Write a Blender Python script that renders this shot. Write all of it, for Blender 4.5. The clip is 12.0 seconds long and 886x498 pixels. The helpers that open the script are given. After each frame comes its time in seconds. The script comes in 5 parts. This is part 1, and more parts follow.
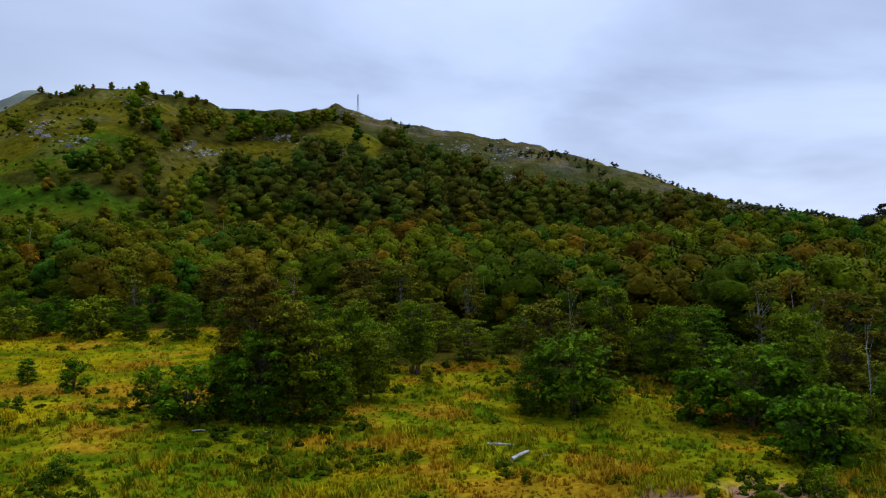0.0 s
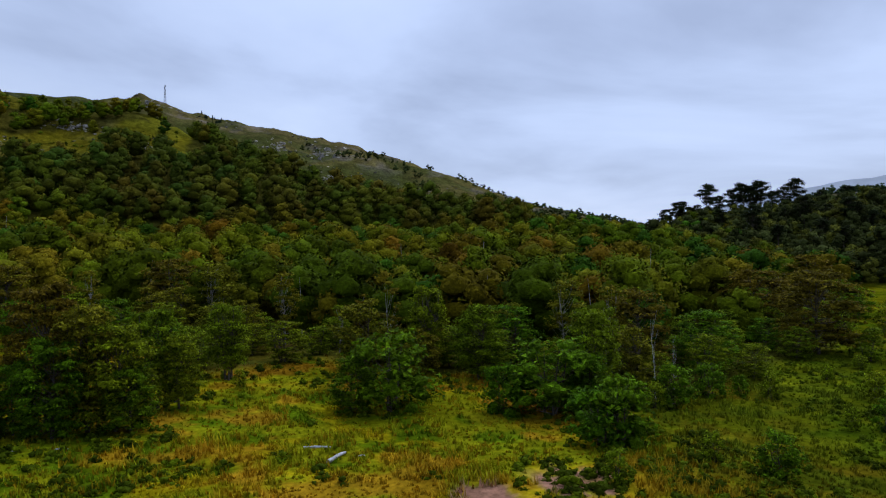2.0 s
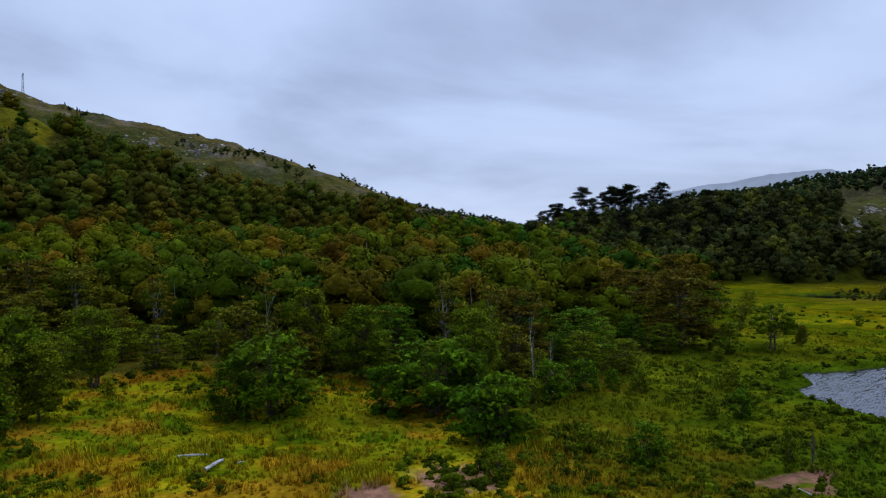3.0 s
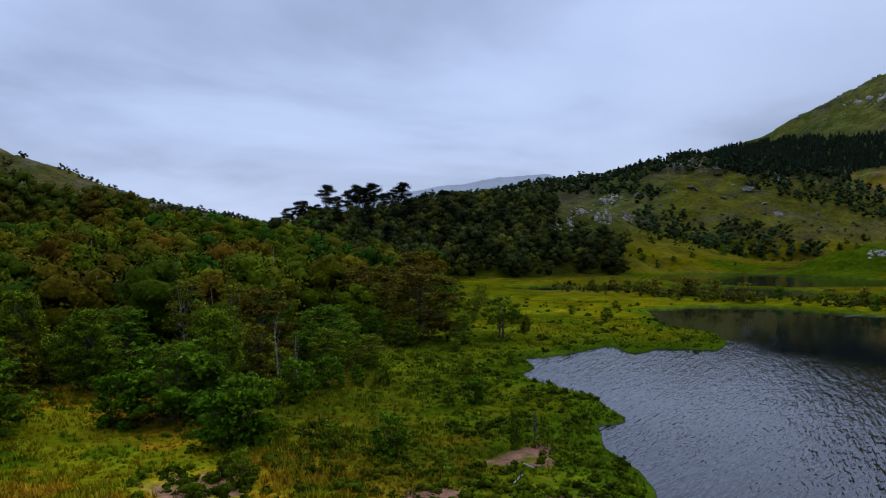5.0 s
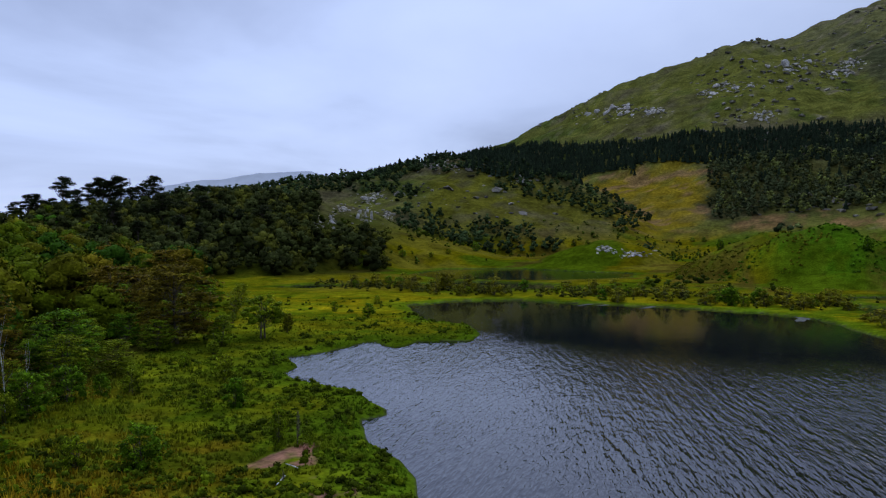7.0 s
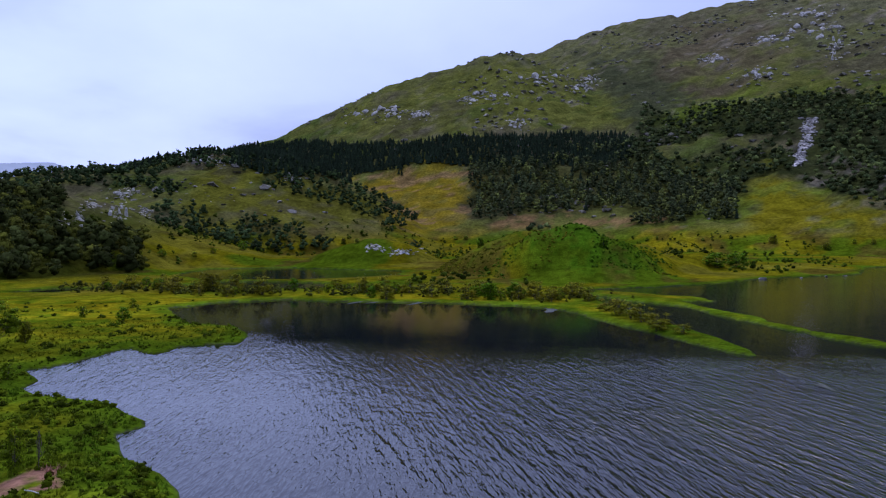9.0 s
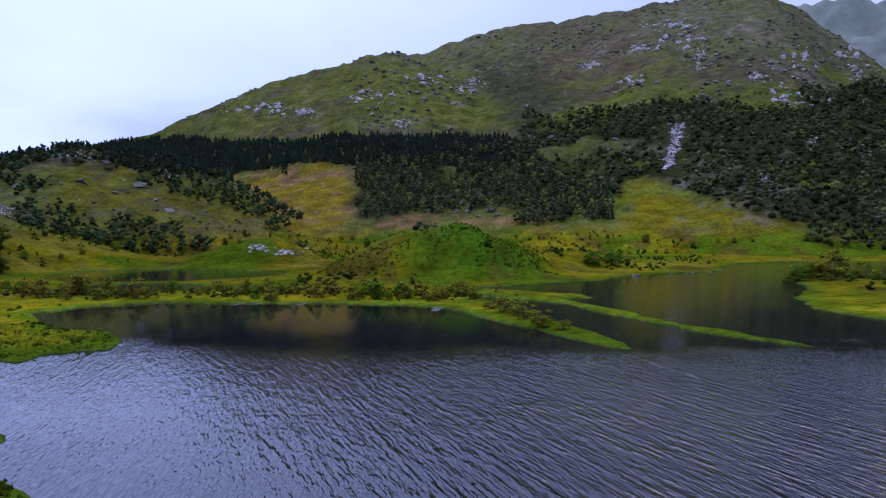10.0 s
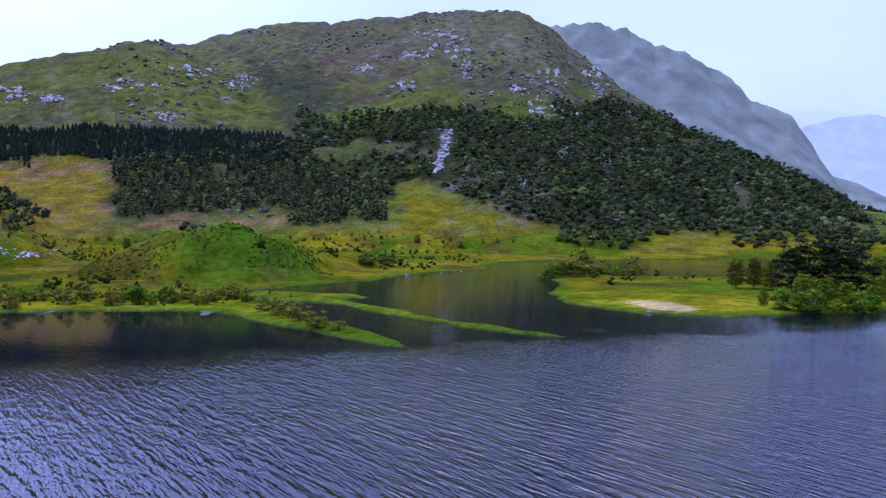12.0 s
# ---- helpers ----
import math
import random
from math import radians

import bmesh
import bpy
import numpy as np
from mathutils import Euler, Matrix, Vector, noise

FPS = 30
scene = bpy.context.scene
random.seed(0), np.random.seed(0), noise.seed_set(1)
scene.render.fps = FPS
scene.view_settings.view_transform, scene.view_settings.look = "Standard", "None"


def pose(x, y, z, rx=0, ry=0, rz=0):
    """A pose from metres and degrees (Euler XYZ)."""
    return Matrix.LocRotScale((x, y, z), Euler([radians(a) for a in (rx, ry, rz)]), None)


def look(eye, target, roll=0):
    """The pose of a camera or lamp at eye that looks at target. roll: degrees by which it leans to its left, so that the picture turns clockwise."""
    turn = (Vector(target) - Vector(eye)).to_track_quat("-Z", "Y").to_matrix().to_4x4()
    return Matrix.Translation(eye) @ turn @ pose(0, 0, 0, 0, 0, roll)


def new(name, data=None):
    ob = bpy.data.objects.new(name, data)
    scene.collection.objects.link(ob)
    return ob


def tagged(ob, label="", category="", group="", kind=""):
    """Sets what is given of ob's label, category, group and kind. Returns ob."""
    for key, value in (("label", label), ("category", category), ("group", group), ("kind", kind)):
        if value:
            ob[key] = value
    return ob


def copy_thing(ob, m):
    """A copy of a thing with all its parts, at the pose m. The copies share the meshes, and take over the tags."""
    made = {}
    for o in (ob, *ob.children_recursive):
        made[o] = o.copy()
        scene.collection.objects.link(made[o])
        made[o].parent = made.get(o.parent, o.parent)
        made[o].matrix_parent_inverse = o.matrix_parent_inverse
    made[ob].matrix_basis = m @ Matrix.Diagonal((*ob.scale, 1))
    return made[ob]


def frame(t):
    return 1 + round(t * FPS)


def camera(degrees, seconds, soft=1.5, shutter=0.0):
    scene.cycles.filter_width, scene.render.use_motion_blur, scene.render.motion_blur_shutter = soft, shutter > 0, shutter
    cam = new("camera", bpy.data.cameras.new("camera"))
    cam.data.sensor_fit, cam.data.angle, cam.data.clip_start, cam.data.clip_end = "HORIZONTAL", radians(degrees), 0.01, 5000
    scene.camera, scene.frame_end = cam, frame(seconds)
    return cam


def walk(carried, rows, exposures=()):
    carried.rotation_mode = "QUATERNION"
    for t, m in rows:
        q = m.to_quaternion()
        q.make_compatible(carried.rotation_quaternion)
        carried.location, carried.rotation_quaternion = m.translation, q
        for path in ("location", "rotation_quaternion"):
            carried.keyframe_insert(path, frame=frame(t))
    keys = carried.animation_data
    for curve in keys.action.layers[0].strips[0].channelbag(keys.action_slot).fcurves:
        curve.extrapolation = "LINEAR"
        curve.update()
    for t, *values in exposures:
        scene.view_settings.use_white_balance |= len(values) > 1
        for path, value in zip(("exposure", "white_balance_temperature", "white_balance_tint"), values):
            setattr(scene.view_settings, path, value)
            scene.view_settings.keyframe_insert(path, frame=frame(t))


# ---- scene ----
cam = camera(61.13, 12.0, soft=1.2)
# seconds, x, y, z, yaw, pitch, roll: it hovers over the shore and turns to its right
ROWS = [
    (0.0, 0.01, -0.02, 15.98, -0.00, -0.60, 0.33),
    (0.5, 0.00, -0.01, 15.98, -2.37, -0.64, 0.18),
    (1.0, -0.00, -0.00, 15.99, -5.88, -0.64, 0.05),
    (1.5, -0.01, 0.00, 16.00, -9.82, -0.64, 0.00),
    (2.0, -0.01, 0.01, 16.01, -13.90, -0.62, -0.02),
    (2.5, -0.01, 0.02, 16.02, -18.50, -0.60, -0.07),
    (4.5, -0.01, 0.02, 16.02, -36.43, -0.69, -0.06),
    (5.0, -0.01, 0.01, 16.01, -42.11, -0.74, -0.10),
    (5.5, -0.01, 0.01, 16.01, -46.86, -0.81, -0.09),
    (6.0, -0.01, 0.00, 16.00, -51.30, -0.85, -0.10),
    (6.5, -0.01, -0.00, 16.00, -55.72, -0.89, -0.11),
    (7.0, -0.01, -0.01, 16.00, -60.10, -0.91, -0.06),
    (9.0, 0.00, -0.01, 16.00, -77.54, -1.01, -0.03),
    (9.5, 0.00, -0.01, 16.00, -81.86, -1.04, 0.01),
    (10.0, 0.01, -0.01, 16.00, -86.19, -1.05, 0.08),
    (10.5, 0.01, -0.00, 16.00, -90.53, -1.06, 0.09),
    (11.0, 0.01, 0.00, 16.00, -94.94, -1.04, 0.07),
    (11.5, 0.01, 0.01, 16.00, -99.18, -1.03, 0.04),
    (12.0, 0.01, 0.01, 16.00, -103.26, -1.02, 0.02),
]
walk(cam, [(t, pose(x, y, z, 90 + pitch, roll, yaw)) for t, x, y, z, yaw, pitch, roll in ROWS],
     [(0.0, -0.45, 6700, 11), (2.5, -0.6, 6650, 11), (4.5, -0.72, 6550, 12), (7.0, -0.58, 6400, 15), (9.5, -0.24, 5750, 32), (11.0, 0.15, 5350, 40), (12.0, 0.32, 5150, 44)])

# ---- world, sun ----
SUN_AZ, SUN_EL = 62.0, 54.0
world = bpy.data.worlds.new("overcast_sky")
scene.world = world
world.use_nodes = True
wn, wl = world.node_tree.nodes, world.node_tree.links
wn.clear()


def wnode(kind, **values):
    n = wn.new(kind)
    for key, value in values.items():
        n.inputs[key].default_value = value
    return n


w_out = wn.new("ShaderNodeOutputWorld")
w_mix = wnode("ShaderNodeMixShader", Fac=0.84)
w_sky = wn.new("ShaderNodeTexSky")
w_sky.sky_type, w_sky.sun_disc = "NISHITA", False
w_sky.sun_elevation, w_sky.sun_rotation = radians(SUN_EL), radians(SUN_AZ)
w_clear = wnode("ShaderNodeBackground", Strength=0.12)
w_cloud = wnode("ShaderNodeBackground", Strength=1.0)
w_tc = wn.new("ShaderNodeTexCoord")
w_sep = wn.new("ShaderNodeSeparateXYZ")
w_abs = wn.new("ShaderNodeMath")
w_abs.operation = "MAXIMUM"
w_abs.inputs[1].default_value = 0.0
w_add = wn.new("ShaderNodeMath")
w_add.operation = "ADD"
w_add.inputs[1].default_value = 0.16
w_div = wn.new("ShaderNodeVectorMath")
w_div.operation = "DIVIDE"
w_comb = wn.new("ShaderNodeCombineXYZ")
w_map = wn.new("ShaderNodeMapping")
w_map.inputs["Location"].default_value = (3.3, 0.9, 0.0)
w_noise = wnode("ShaderNodeTexNoise", Scale=0.62, Detail=6.0, Roughness=0.5, Distortion=0.35)
w_ramp = wn.new("ShaderNodeValToRGB")
w_ramp.color_ramp.elements[0].position, w_ramp.color_ramp.elements[0].color = 0.30, (0.37, 0.47, 0.72, 1)
w_ramp.color_ramp.elements[1].position, w_ramp.color_ramp.elements[1].color = 0.64, (0.67, 0.83, 1.18, 1)
e = w_ramp.color_ramp.elements.new(0.46)
e.color = (0.555, 0.70, 1.04, 1)
wl.new(w_tc.outputs["Generated"], w_sep.inputs[0])
wl.new(w_sep.outputs["Z"], w_abs.inputs[0])
wl.new(w_abs.outputs[0], w_add.inputs[0])
for axis in "XYZ":
    wl.new(w_add.outputs[0], w_comb.inputs[axis])
wl.new(w_tc.outputs["Generated"], w_div.inputs[0])
wl.new(w_comb.outputs[0], w_div.inputs[1])
wl.new(w_div.outputs[0], w_map.inputs["Vector"])
wl.new(w_map.outputs[0], w_noise.inputs["Vector"])
wl.new(w_noise.outputs["Fac"], w_ramp.inputs["Fac"])
wl.new(w_ramp.outputs["Color"], w_cloud.inputs["Color"])
# an overcast sky is about three times as bright overhead as at the horizon
w_zen = wn.new("ShaderNodeMapRange")
w_zen.interpolation_type = "SMOOTHSTEP"
for key, value in (("From Min", 0.36), ("From Max", 1.0), ("To Min", 0.95), ("To Max", 1.85)):
    w_zen.inputs[key].default_value = value
wl.new(w_sep.outputs["Z"], w_zen.inputs["Value"])
# and brightest where the cloud is thinnest
w_dot = wn.new("ShaderNodeVectorMath")
w_dot.operation = "DOT_PRODUCT"
w_dot.inputs[1].default_value = (math.sin(radians(26)) * math.cos(radians(45)), math.cos(radians(26)) * math.cos(radians(45)), math.sin(radians(45)))
wl.new(w_tc.outputs["Generated"], w_dot.inputs[0])
w_glow = wn.new("ShaderNodeMapRange")
w_glow.interpolation_type = "SMOOTHSTEP"
for key, value in (("From Min", 0.25), ("From Max", 1.0), ("To Min", 1.0), ("To Max", 1.75)):
    w_glow.inputs[key].default_value = value
wl.new(w_dot.outputs["Value"], w_glow.inputs["Value"])
w_mul = wn.new("ShaderNodeMath")
w_mul.operation = "MULTIPLY"
wl.new(w_zen.outputs[0], w_mul.inputs[0])
wl.new(w_glow.outputs[0], w_mul.inputs[1])
wl.new(w_mul.outputs[0], w_cloud.inputs["Strength"])
wl.new(w_sky.outputs[0], w_clear.inputs["Color"])
wl.new(w_clear.outputs[0], w_mix.inputs[1])
wl.new(w_cloud.outputs[0], w_mix.inputs[2])
wl.new(w_mix.outputs[0], w_out.inputs["Surface"])

sun = new("sun", bpy.data.lights.new("sun", "SUN"))
sun.data.energy, sun.data.angle, sun.data.color = 1.4, radians(34), (1.0, 0.96, 0.88)
sun.matrix_world = look((0, 0, 300), (-100 * math.sin(radians(SUN_AZ)), -100 * math.cos(radians(SUN_AZ)), 300 - 100 * math.tan(radians(SUN_EL))))

# ---- arithmetic for the land ----
def hashed(ix, iy, seed):
    h = (ix.astype(np.int64) * 374761393 + iy.astype(np.int64) * 668265263 + seed * 974634777) & 0xFFFFFFFF
    h = ((h ^ (h >> 13)) * 1274126177) & 0xFFFFFFFF
    return ((h ^ (h >> 16)) & 0xFFFFFF) / float(0xFFFFFF)


def vnoise(x, y, seed=0):
    """Smooth noise, 0 to 1, with a cell of 1."""
    x, y = np.asarray(x, float), np.asarray(y, float)
    ix, iy = np.floor(x), np.floor(y)
    u, v = x - ix, y - iy
    u, v = u * u * (3 - 2 * u), v * v * (3 - 2 * v)
    a, b = hashed(ix, iy, seed), hashed(ix + 1, iy, seed)
    c, d = hashed(ix, iy + 1, seed), hashed(ix + 1, iy + 1, seed)
    return (a * (1 - u) + b * u) * (1 - v) + (c * (1 - u) + d * u) * v


def fbm(x, y, size, octaves=4, seed=0):
    """Noise round 0, about -0.5 to 0.5, whose largest lumps measure size."""
    x, y = np.asarray(x, float), np.asarray(y, float)
    total, amp, weight = 0.0, 1.0, 0.0
    for o in range(octaves):
        k = 2.03 ** o / size
        total = total + amp * (vnoise(x * k + 17.3 * o, y * k - 9.1 * o, seed + o) - 0.5)
        weight, amp = weight + amp, amp * 0.5
    return total / weight * 1.3


def step01(a, b, x):
    u = np.clip((np.asarray(x, float) - a) / (b - a), 0, 1)
    return u * u * (3 - 2 * u)


def inside(poly, x, y):
    """The distance to the rim of a polygon, positive within it."""
    x, y = np.asarray(x, float), np.asarray(y, float)
    best, odd = np.full(x.shape, 1e9), np.zeros(x.shape, bool)
    n = len(poly)
    for k in range(n):
        (ax, ay), (bx, by) = poly[k], poly[(k + 1) % n]
        dx, dy = bx - ax, by - ay
        s = np.clip(((x - ax) * dx + (y - ay) * dy) / (dx * dx + dy * dy + 1e-9), 0, 1)
        best = np.minimum(best, np.hypot(x - ax - s * dx, y - ay - s * dy))
        if dy:
            odd ^= ((ay > y) != (by > y)) & (x < dx * (y - ay) / dy + ax)
    return np.where(odd, best, -best)


LAKE = [(39, 24), (41.7, 26.1), (44.8, 29.4), (47.4, 33.8), (50.7, 36.5), (52.9, 38.6), (55.6, 38), (57.5, 39.2), (58.8, 41.6),
        (61.3, 44.9), (63.4, 47), (63.6, 51.3), (63.7, 55.7), (66.7, 59.2), (71.2, 60.7), (76.2, 66.7), (79.6, 65.6), (85.5, 65.8),
        (92.5, 67.4), (94.1, 65.9), (90.2, 59.8), (97, 59.7), (101.7, 52.9), (109.9, 56.1), (118.9, 62.4), (121.7, 68), (122.8, 73.6),
        (140, 88), (149, 95), (166, 89), (173.5, 78)]
LAKE += [(172.5, 64), (173.3, 36), (171, 22), (162, 9), (190, 4), (227, 5), (243, -16), (275, -42), (300, -56), (337, -100),
         (419, -128), (448, -174), (458, -230), (452, -302), (430, -420), (300, -560), (100, -480), (40, -260), (30, -60), (29, -10), (33, 12)]
SPIT_NEAR = [(168, 12), (135, -2.6), (118.5, -10.9), (108.6, -15.5), (104.6, -19.8), (117, -18.6), (133, -13.3), (155, -7.6), (190, 4)]
SPIT_LONG = [(200, 6), (177, -16.6), (155.7, -21.6), (129.8, -32.2), (117, -38.6), (109.3, -46.2), (122.8, -40.8), (135, -34), (164, -25.4), (190, -17)]
SPIT_STUB = [(193, -25.4), (187.6, -12), (205.6, 6), (222, 4), (203.4, -22)]
ISLE = [(284, -107), (235, -95), (194.5, -76.4), (169, -70), (152.7, -71), (142, -75), (131, -88.7), (132.5, -104), (136, -131),
        (150, -190), (230, -300), (300, -320), (262, -215), (248, -168), (267, -141)]
POOLS = [[(270, 170), (325, 185), (347, 157), (327, 91), (290, 83), (253, 106), (244.5, 142)],
         [(216, 135), (240, 129), (236, 91), (213, 86), (204, 117)],
         [(177, 163), (195, 164.5), (195, 151), (178, 150)]]


def shore(x, y):
    """Metres from the water's edge, positive on land."""
    d = np.hypot(x, y)
    ragged = fbm(x, y, 7, 3, 5) * np.clip(d / 60, 0.5, 3.2)
    s = -inside(LAKE, x, y)
    for poly in (ISLE, SPIT_NEAR, SPIT_LONG, SPIT_STUB):
        s = np.maximum(s, inside(poly, x, y))
    for poly in POOLS:
        s = np.minimum(s, -inside(poly, x, y))
    return s + ragged


def ridge(az, d, rows, foot, power, back=0.5):
    """Height of a hill: rows of azimuth, distance and elevation of its crest, seen from the hovering point."""
    a = np.array([r[0] for r in rows], float)
    dist = np.interp(az, a, [r[1] for r in rows])
    high = 16 + dist * np.tan(np.radians(np.interp(az, a, [r[2] for r in rows])))
    edge = np.interp(az, [a[0] - 8, a[0], a[-1], a[-1] + 8], [0, 1, 1, 0])
    f = np.interp(az, [r[0] for r in foot], [r[1] for r in foot])
    u = np.clip((d - f) / np.maximum(dist - f, 1), 0, 1)
    fall = 1 - back * step01(0, 0.8, (d - dist) / dist)
    return np.maximum(high, 0) * edge * u ** power * fall


WOOD_HILL = [(-60, 480, 6), (-30.5, 470, 8.3), (-27.8, 480, 10.0), (-25.4, 480, 10.4), (-21.8, 480, 10.6), (-16, 480, 9.0), (-12, 470, 8.6),
             (-9.5, 460, 8.7), (-7, 430, 7.9), (-3.6, 400, 6.6), (-1, 380, 5.8), (2.9, 350, 4.3), (6.3, 330, 2.8), (13.4, 310, 1.8),
             (17.4, 300, 1.5), (22, 290, 0.7), (26.6, 280, 0.2), (29.7, 270, -0.5), (34, 265, -2.0), (40, 260, -3.2)]
MAST_HILL = [(-30, 1100, 8.6), (-12, 1100, 9.8), (-9.5, 1100, 10.2), (-8.2, 1100, 10.4), (-6.1, 1100, 9.55), (-3.6, 1100, 9.0), (0, 1100, 8.3),
             (4.2, 1100, 7.6), (7.2, 1080, 7.3), (11.4, 1050, 5.8), (15.4, 1000, 4.5), (19.4, 950, 3.1), (21.8, 900, 2.5), (25.6, 900, 1.7), (31, 900, 0.4), (36, 900, -0.7)]
PINE_HILL = [(26, 430, -1.2), (30.2, 430, 0.2), (32.8, 430, 1.0), (37.1, 430, 1.4), (41.4, 440, 2.2), (44, 450, 2.6), (50, 460, 2.9), (54, 470, 2.2), (58, 480, 0.5)]
CRAG_HILL = [(36, 750, 1.5), (41.4, 750, 3.1), (45.7, 750, 3.4), (51, 750, 4.3), (53.8, 750, 4.7), (57.6, 750, 5.5), (60.6, 750, 5.8),
             (62.9, 740, 5.6), (65.9, 730, 5.3), (69.3, 720, 4.1), (72.6, 710, 3.0), (74, 710, 2.0), (77, 710, 0.3)]
SHOULDER = [(48, 1350, 3.6), (56.5, 1350, 5.0), (60.8, 1350, 5.8), (65.3, 1350, 7.25), (69.5, 1350, 9.5), (73.7, 1350, 11.3), (77.8, 1350, 12.5),
            (82, 1350, 13.65), (83.4, 1350, 13.5), (85.1, 1340, 13.0), (88.1, 1300, 11.2), (91.1, 1250, 8.6), (94, 1200, 5.5), (98, 1150, 3)]
MOUNTAIN = [(78, 1900, 11), (83.8, 1900, 13.5), (86, 1900, 14.1), (89.7, 1900, 15.25), (94.5, 1900, 15.65), (98.4, 1900, 16.1), (101.5, 1880, 16.4),
            (105.2, 1850, 16.7), (109, 1800, 16.4), (111.2, 1750, 15.4), (112.5, 1700, 14.2), (116.6, 1500, 11.0), (120.6, 1300, 8.0),
            (124.5, 1150, 6.2), (128.1, 1050, 4.1), (132.6, 950, 1.5), (140, 950, 0.3)]


def land_z(x, y):
    """The height of the ground."""
    x, y = np.asarray(x, float), np.asarray(y, float)
    d, az = np.hypot(x, y), np.degrees(np.arctan2(x, y))
    s = shore(x, y)
    z = np.where(s > 0, 0.5 * (1 - np.exp(-np.maximum(s, 0) / 0.8)), -1.6 * (1 - np.exp(np.minimum(s, 0) / 2.5)))
    dry = step01(1, 25, s)
    z = z + dry * (0.4 + 0.6 * step01(20, 70, s) + 1.5 * step01(200, 560, d) + fbm(x, y, 9, 3, 11) * 0.7 + fbm(x, y, 2.2, 2, 12) * 0.25)
    # rising wood, knolls
    z = z + dry * np.interp(az, [-60, 5, 20, 30, 40], [9, 9, 6, 3, 0]) * step01(125, 250, d)
    for kx, ky, rx, ry, high, p in ((305, 22, 42, 50, 16, 1.0), (276, 6, 26, 30, 5, 1), (400, 128, 34, 38, 11, 1), (330, -22, 30, 20, 5, 1), (372, -40, 40, 22, 6, 1)):
        q = np.clip(1 - np.hypot((x - kx) / rx, (y - ky) / ry) ** 2, 0, 1)
        z = z + dry * high * q ** 1.0 * (1 + 0.6 * fbm(x, y, 18, 3, 23))
    h = ridge(az, d, WOOD_HILL, [(-60, 225), (0, 228), (20, 215), (40, 200)], 1.0)
    h = np.maximum(h, ridge(az, d, MAST_HILL, [(-30, 560), (40, 560)], 1.1))
    h = np.maximum(h, ridge(az, d, PINE_HILL, [(26, 300), (46, 285), (58, 360)], 0.8))
    h = np.maximum(h, ridge(az, d, CRAG_HILL, [(36, 460), (58, 500), (77, 560)], 0.9))
    h = np.maximum(h, ridge(az, d, SHOULDER, [(48, 700), (75, 600), (98, 560)], 1.25, 0.3))
    h = np.maximum(h, ridge(az, d, MOUNTAIN, [(78, 640), (100, 560), (112, 540), (124, 560), (140, 520)], 1.12, 0.3))
    rough = fbm(x, y, 190, 5, 31) * 0.15 + (0.4 - np.abs(fbm(x, y, 85, 5, 37)) * 2) * 0.14 - (0.5 - np.abs(fbm(x, y, 38, 4, 39)) * 2) * 0.08
    lift = np.clip(h, 0, 1e9)
    h = h + rough * np.clip(lift * 1.0, 0, 95) * np.clip(lift / 12, 0, 1)
    # headland behind the isle
    q = np.clip(1 - np.hypot((x - 215) / 70, (y + 262) / 75), 0, 1)
    h = h + 22 * step01(0, 1, q) * (s > 0)
    return z + np.maximum(h * dry - np.maximum(z, 0), 0)


LAND = {}


def on_slope(az, el):
    """The place where a line of sight from the hovering point meets the land."""
    k = int(round((az + 36) / LAND["step"]))
    up, d = LAND["el"][:, k], LAND["d"]
    over = up >= el
    r = int(np.argmax(over)) if over.any() else int(np.argmax(up))
    far = float(d[r])
    if r and over[r]:
        u = (el - up[r - 1]) / (up[r] - up[r - 1] + 1e-9)
        far = float(d[r - 1] + u * (d[r] - d[r - 1]))
    x, y = far * math.sin(radians(az)), far * math.cos(radians(az))
    return x, y, float(land_z(np.array([x]), np.array([y]))[0])


def bearing(x, y, z):
    """Azimuth and elevation of a place, from the hovering point."""
    d = np.hypot(x, y)
    return np.degrees(np.arctan2(x, y)), np.degrees(np.arctan2(z - 16, d))


# stretches of the hills, by azimuth and elevation from the hovering point
OPEN_HILL = [(-40, 9.6), (-28.1, 9.4), (-24.1, 10.4), (-19.9, 10.2), (-10.5, 8.2), (-7.2, 8.6), (-3.8, 7.6), (-5.2, 6.3), (-10.5, 5.6), (-15.5, 5.5), (-19.3, 3.8), (-24.5, 4.5), (-40, 4.4)]
HILL_COPSES = [[(-22.3, 7.9), (-18.6, 9.2), (-11.7, 8.7), (-9.7, 7.7), (-16.5, 7.0), (-20.8, 7.4)], [(-24.6, 6.0), (-21.5, 6.9), (-20.2, 4.6), (-22.8, 3.3), (-25.0, 4.3)]]
FERNY = [(-40, 4.0), (-24.4, 4.2), (-20.8, 2.8), (-22.4, 1.9), (-26.2, 1.7), (-40, 1.7)]
DARK_SPUR = [(-16.5, 4.9), (-12.5, 6.9), (-4.7, 7.6), (1.3, 6.7), (6.5, 4.7), (11.6, 2.9), (20.9, 1.2), (15.8, 0.4), (6.5, 0.5), (-8.9, 0.5), (-16.1, 1.7), (-17.8, 3.7)]
SHOULDER_GREEN = [(70, 9.4), (72.8, 10.6), (82.6, 13.4), (88.2, 12.4), (89.8, 10.2), (91.6, 7.6), (70, 7.4)]
GULLY = [(88.4, 13.1), (93.7, 12.8), (96.2, 10.4), (95.4, 7.9), (92.0, 7.4), (90.2, 10.4)]
BROWN_HEATH = [(92.9, 14.4), (99.7, 15.0), (102.2, 12.6), (101.4, 9.9), (97.1, 9.6), (93.7, 12.0)]
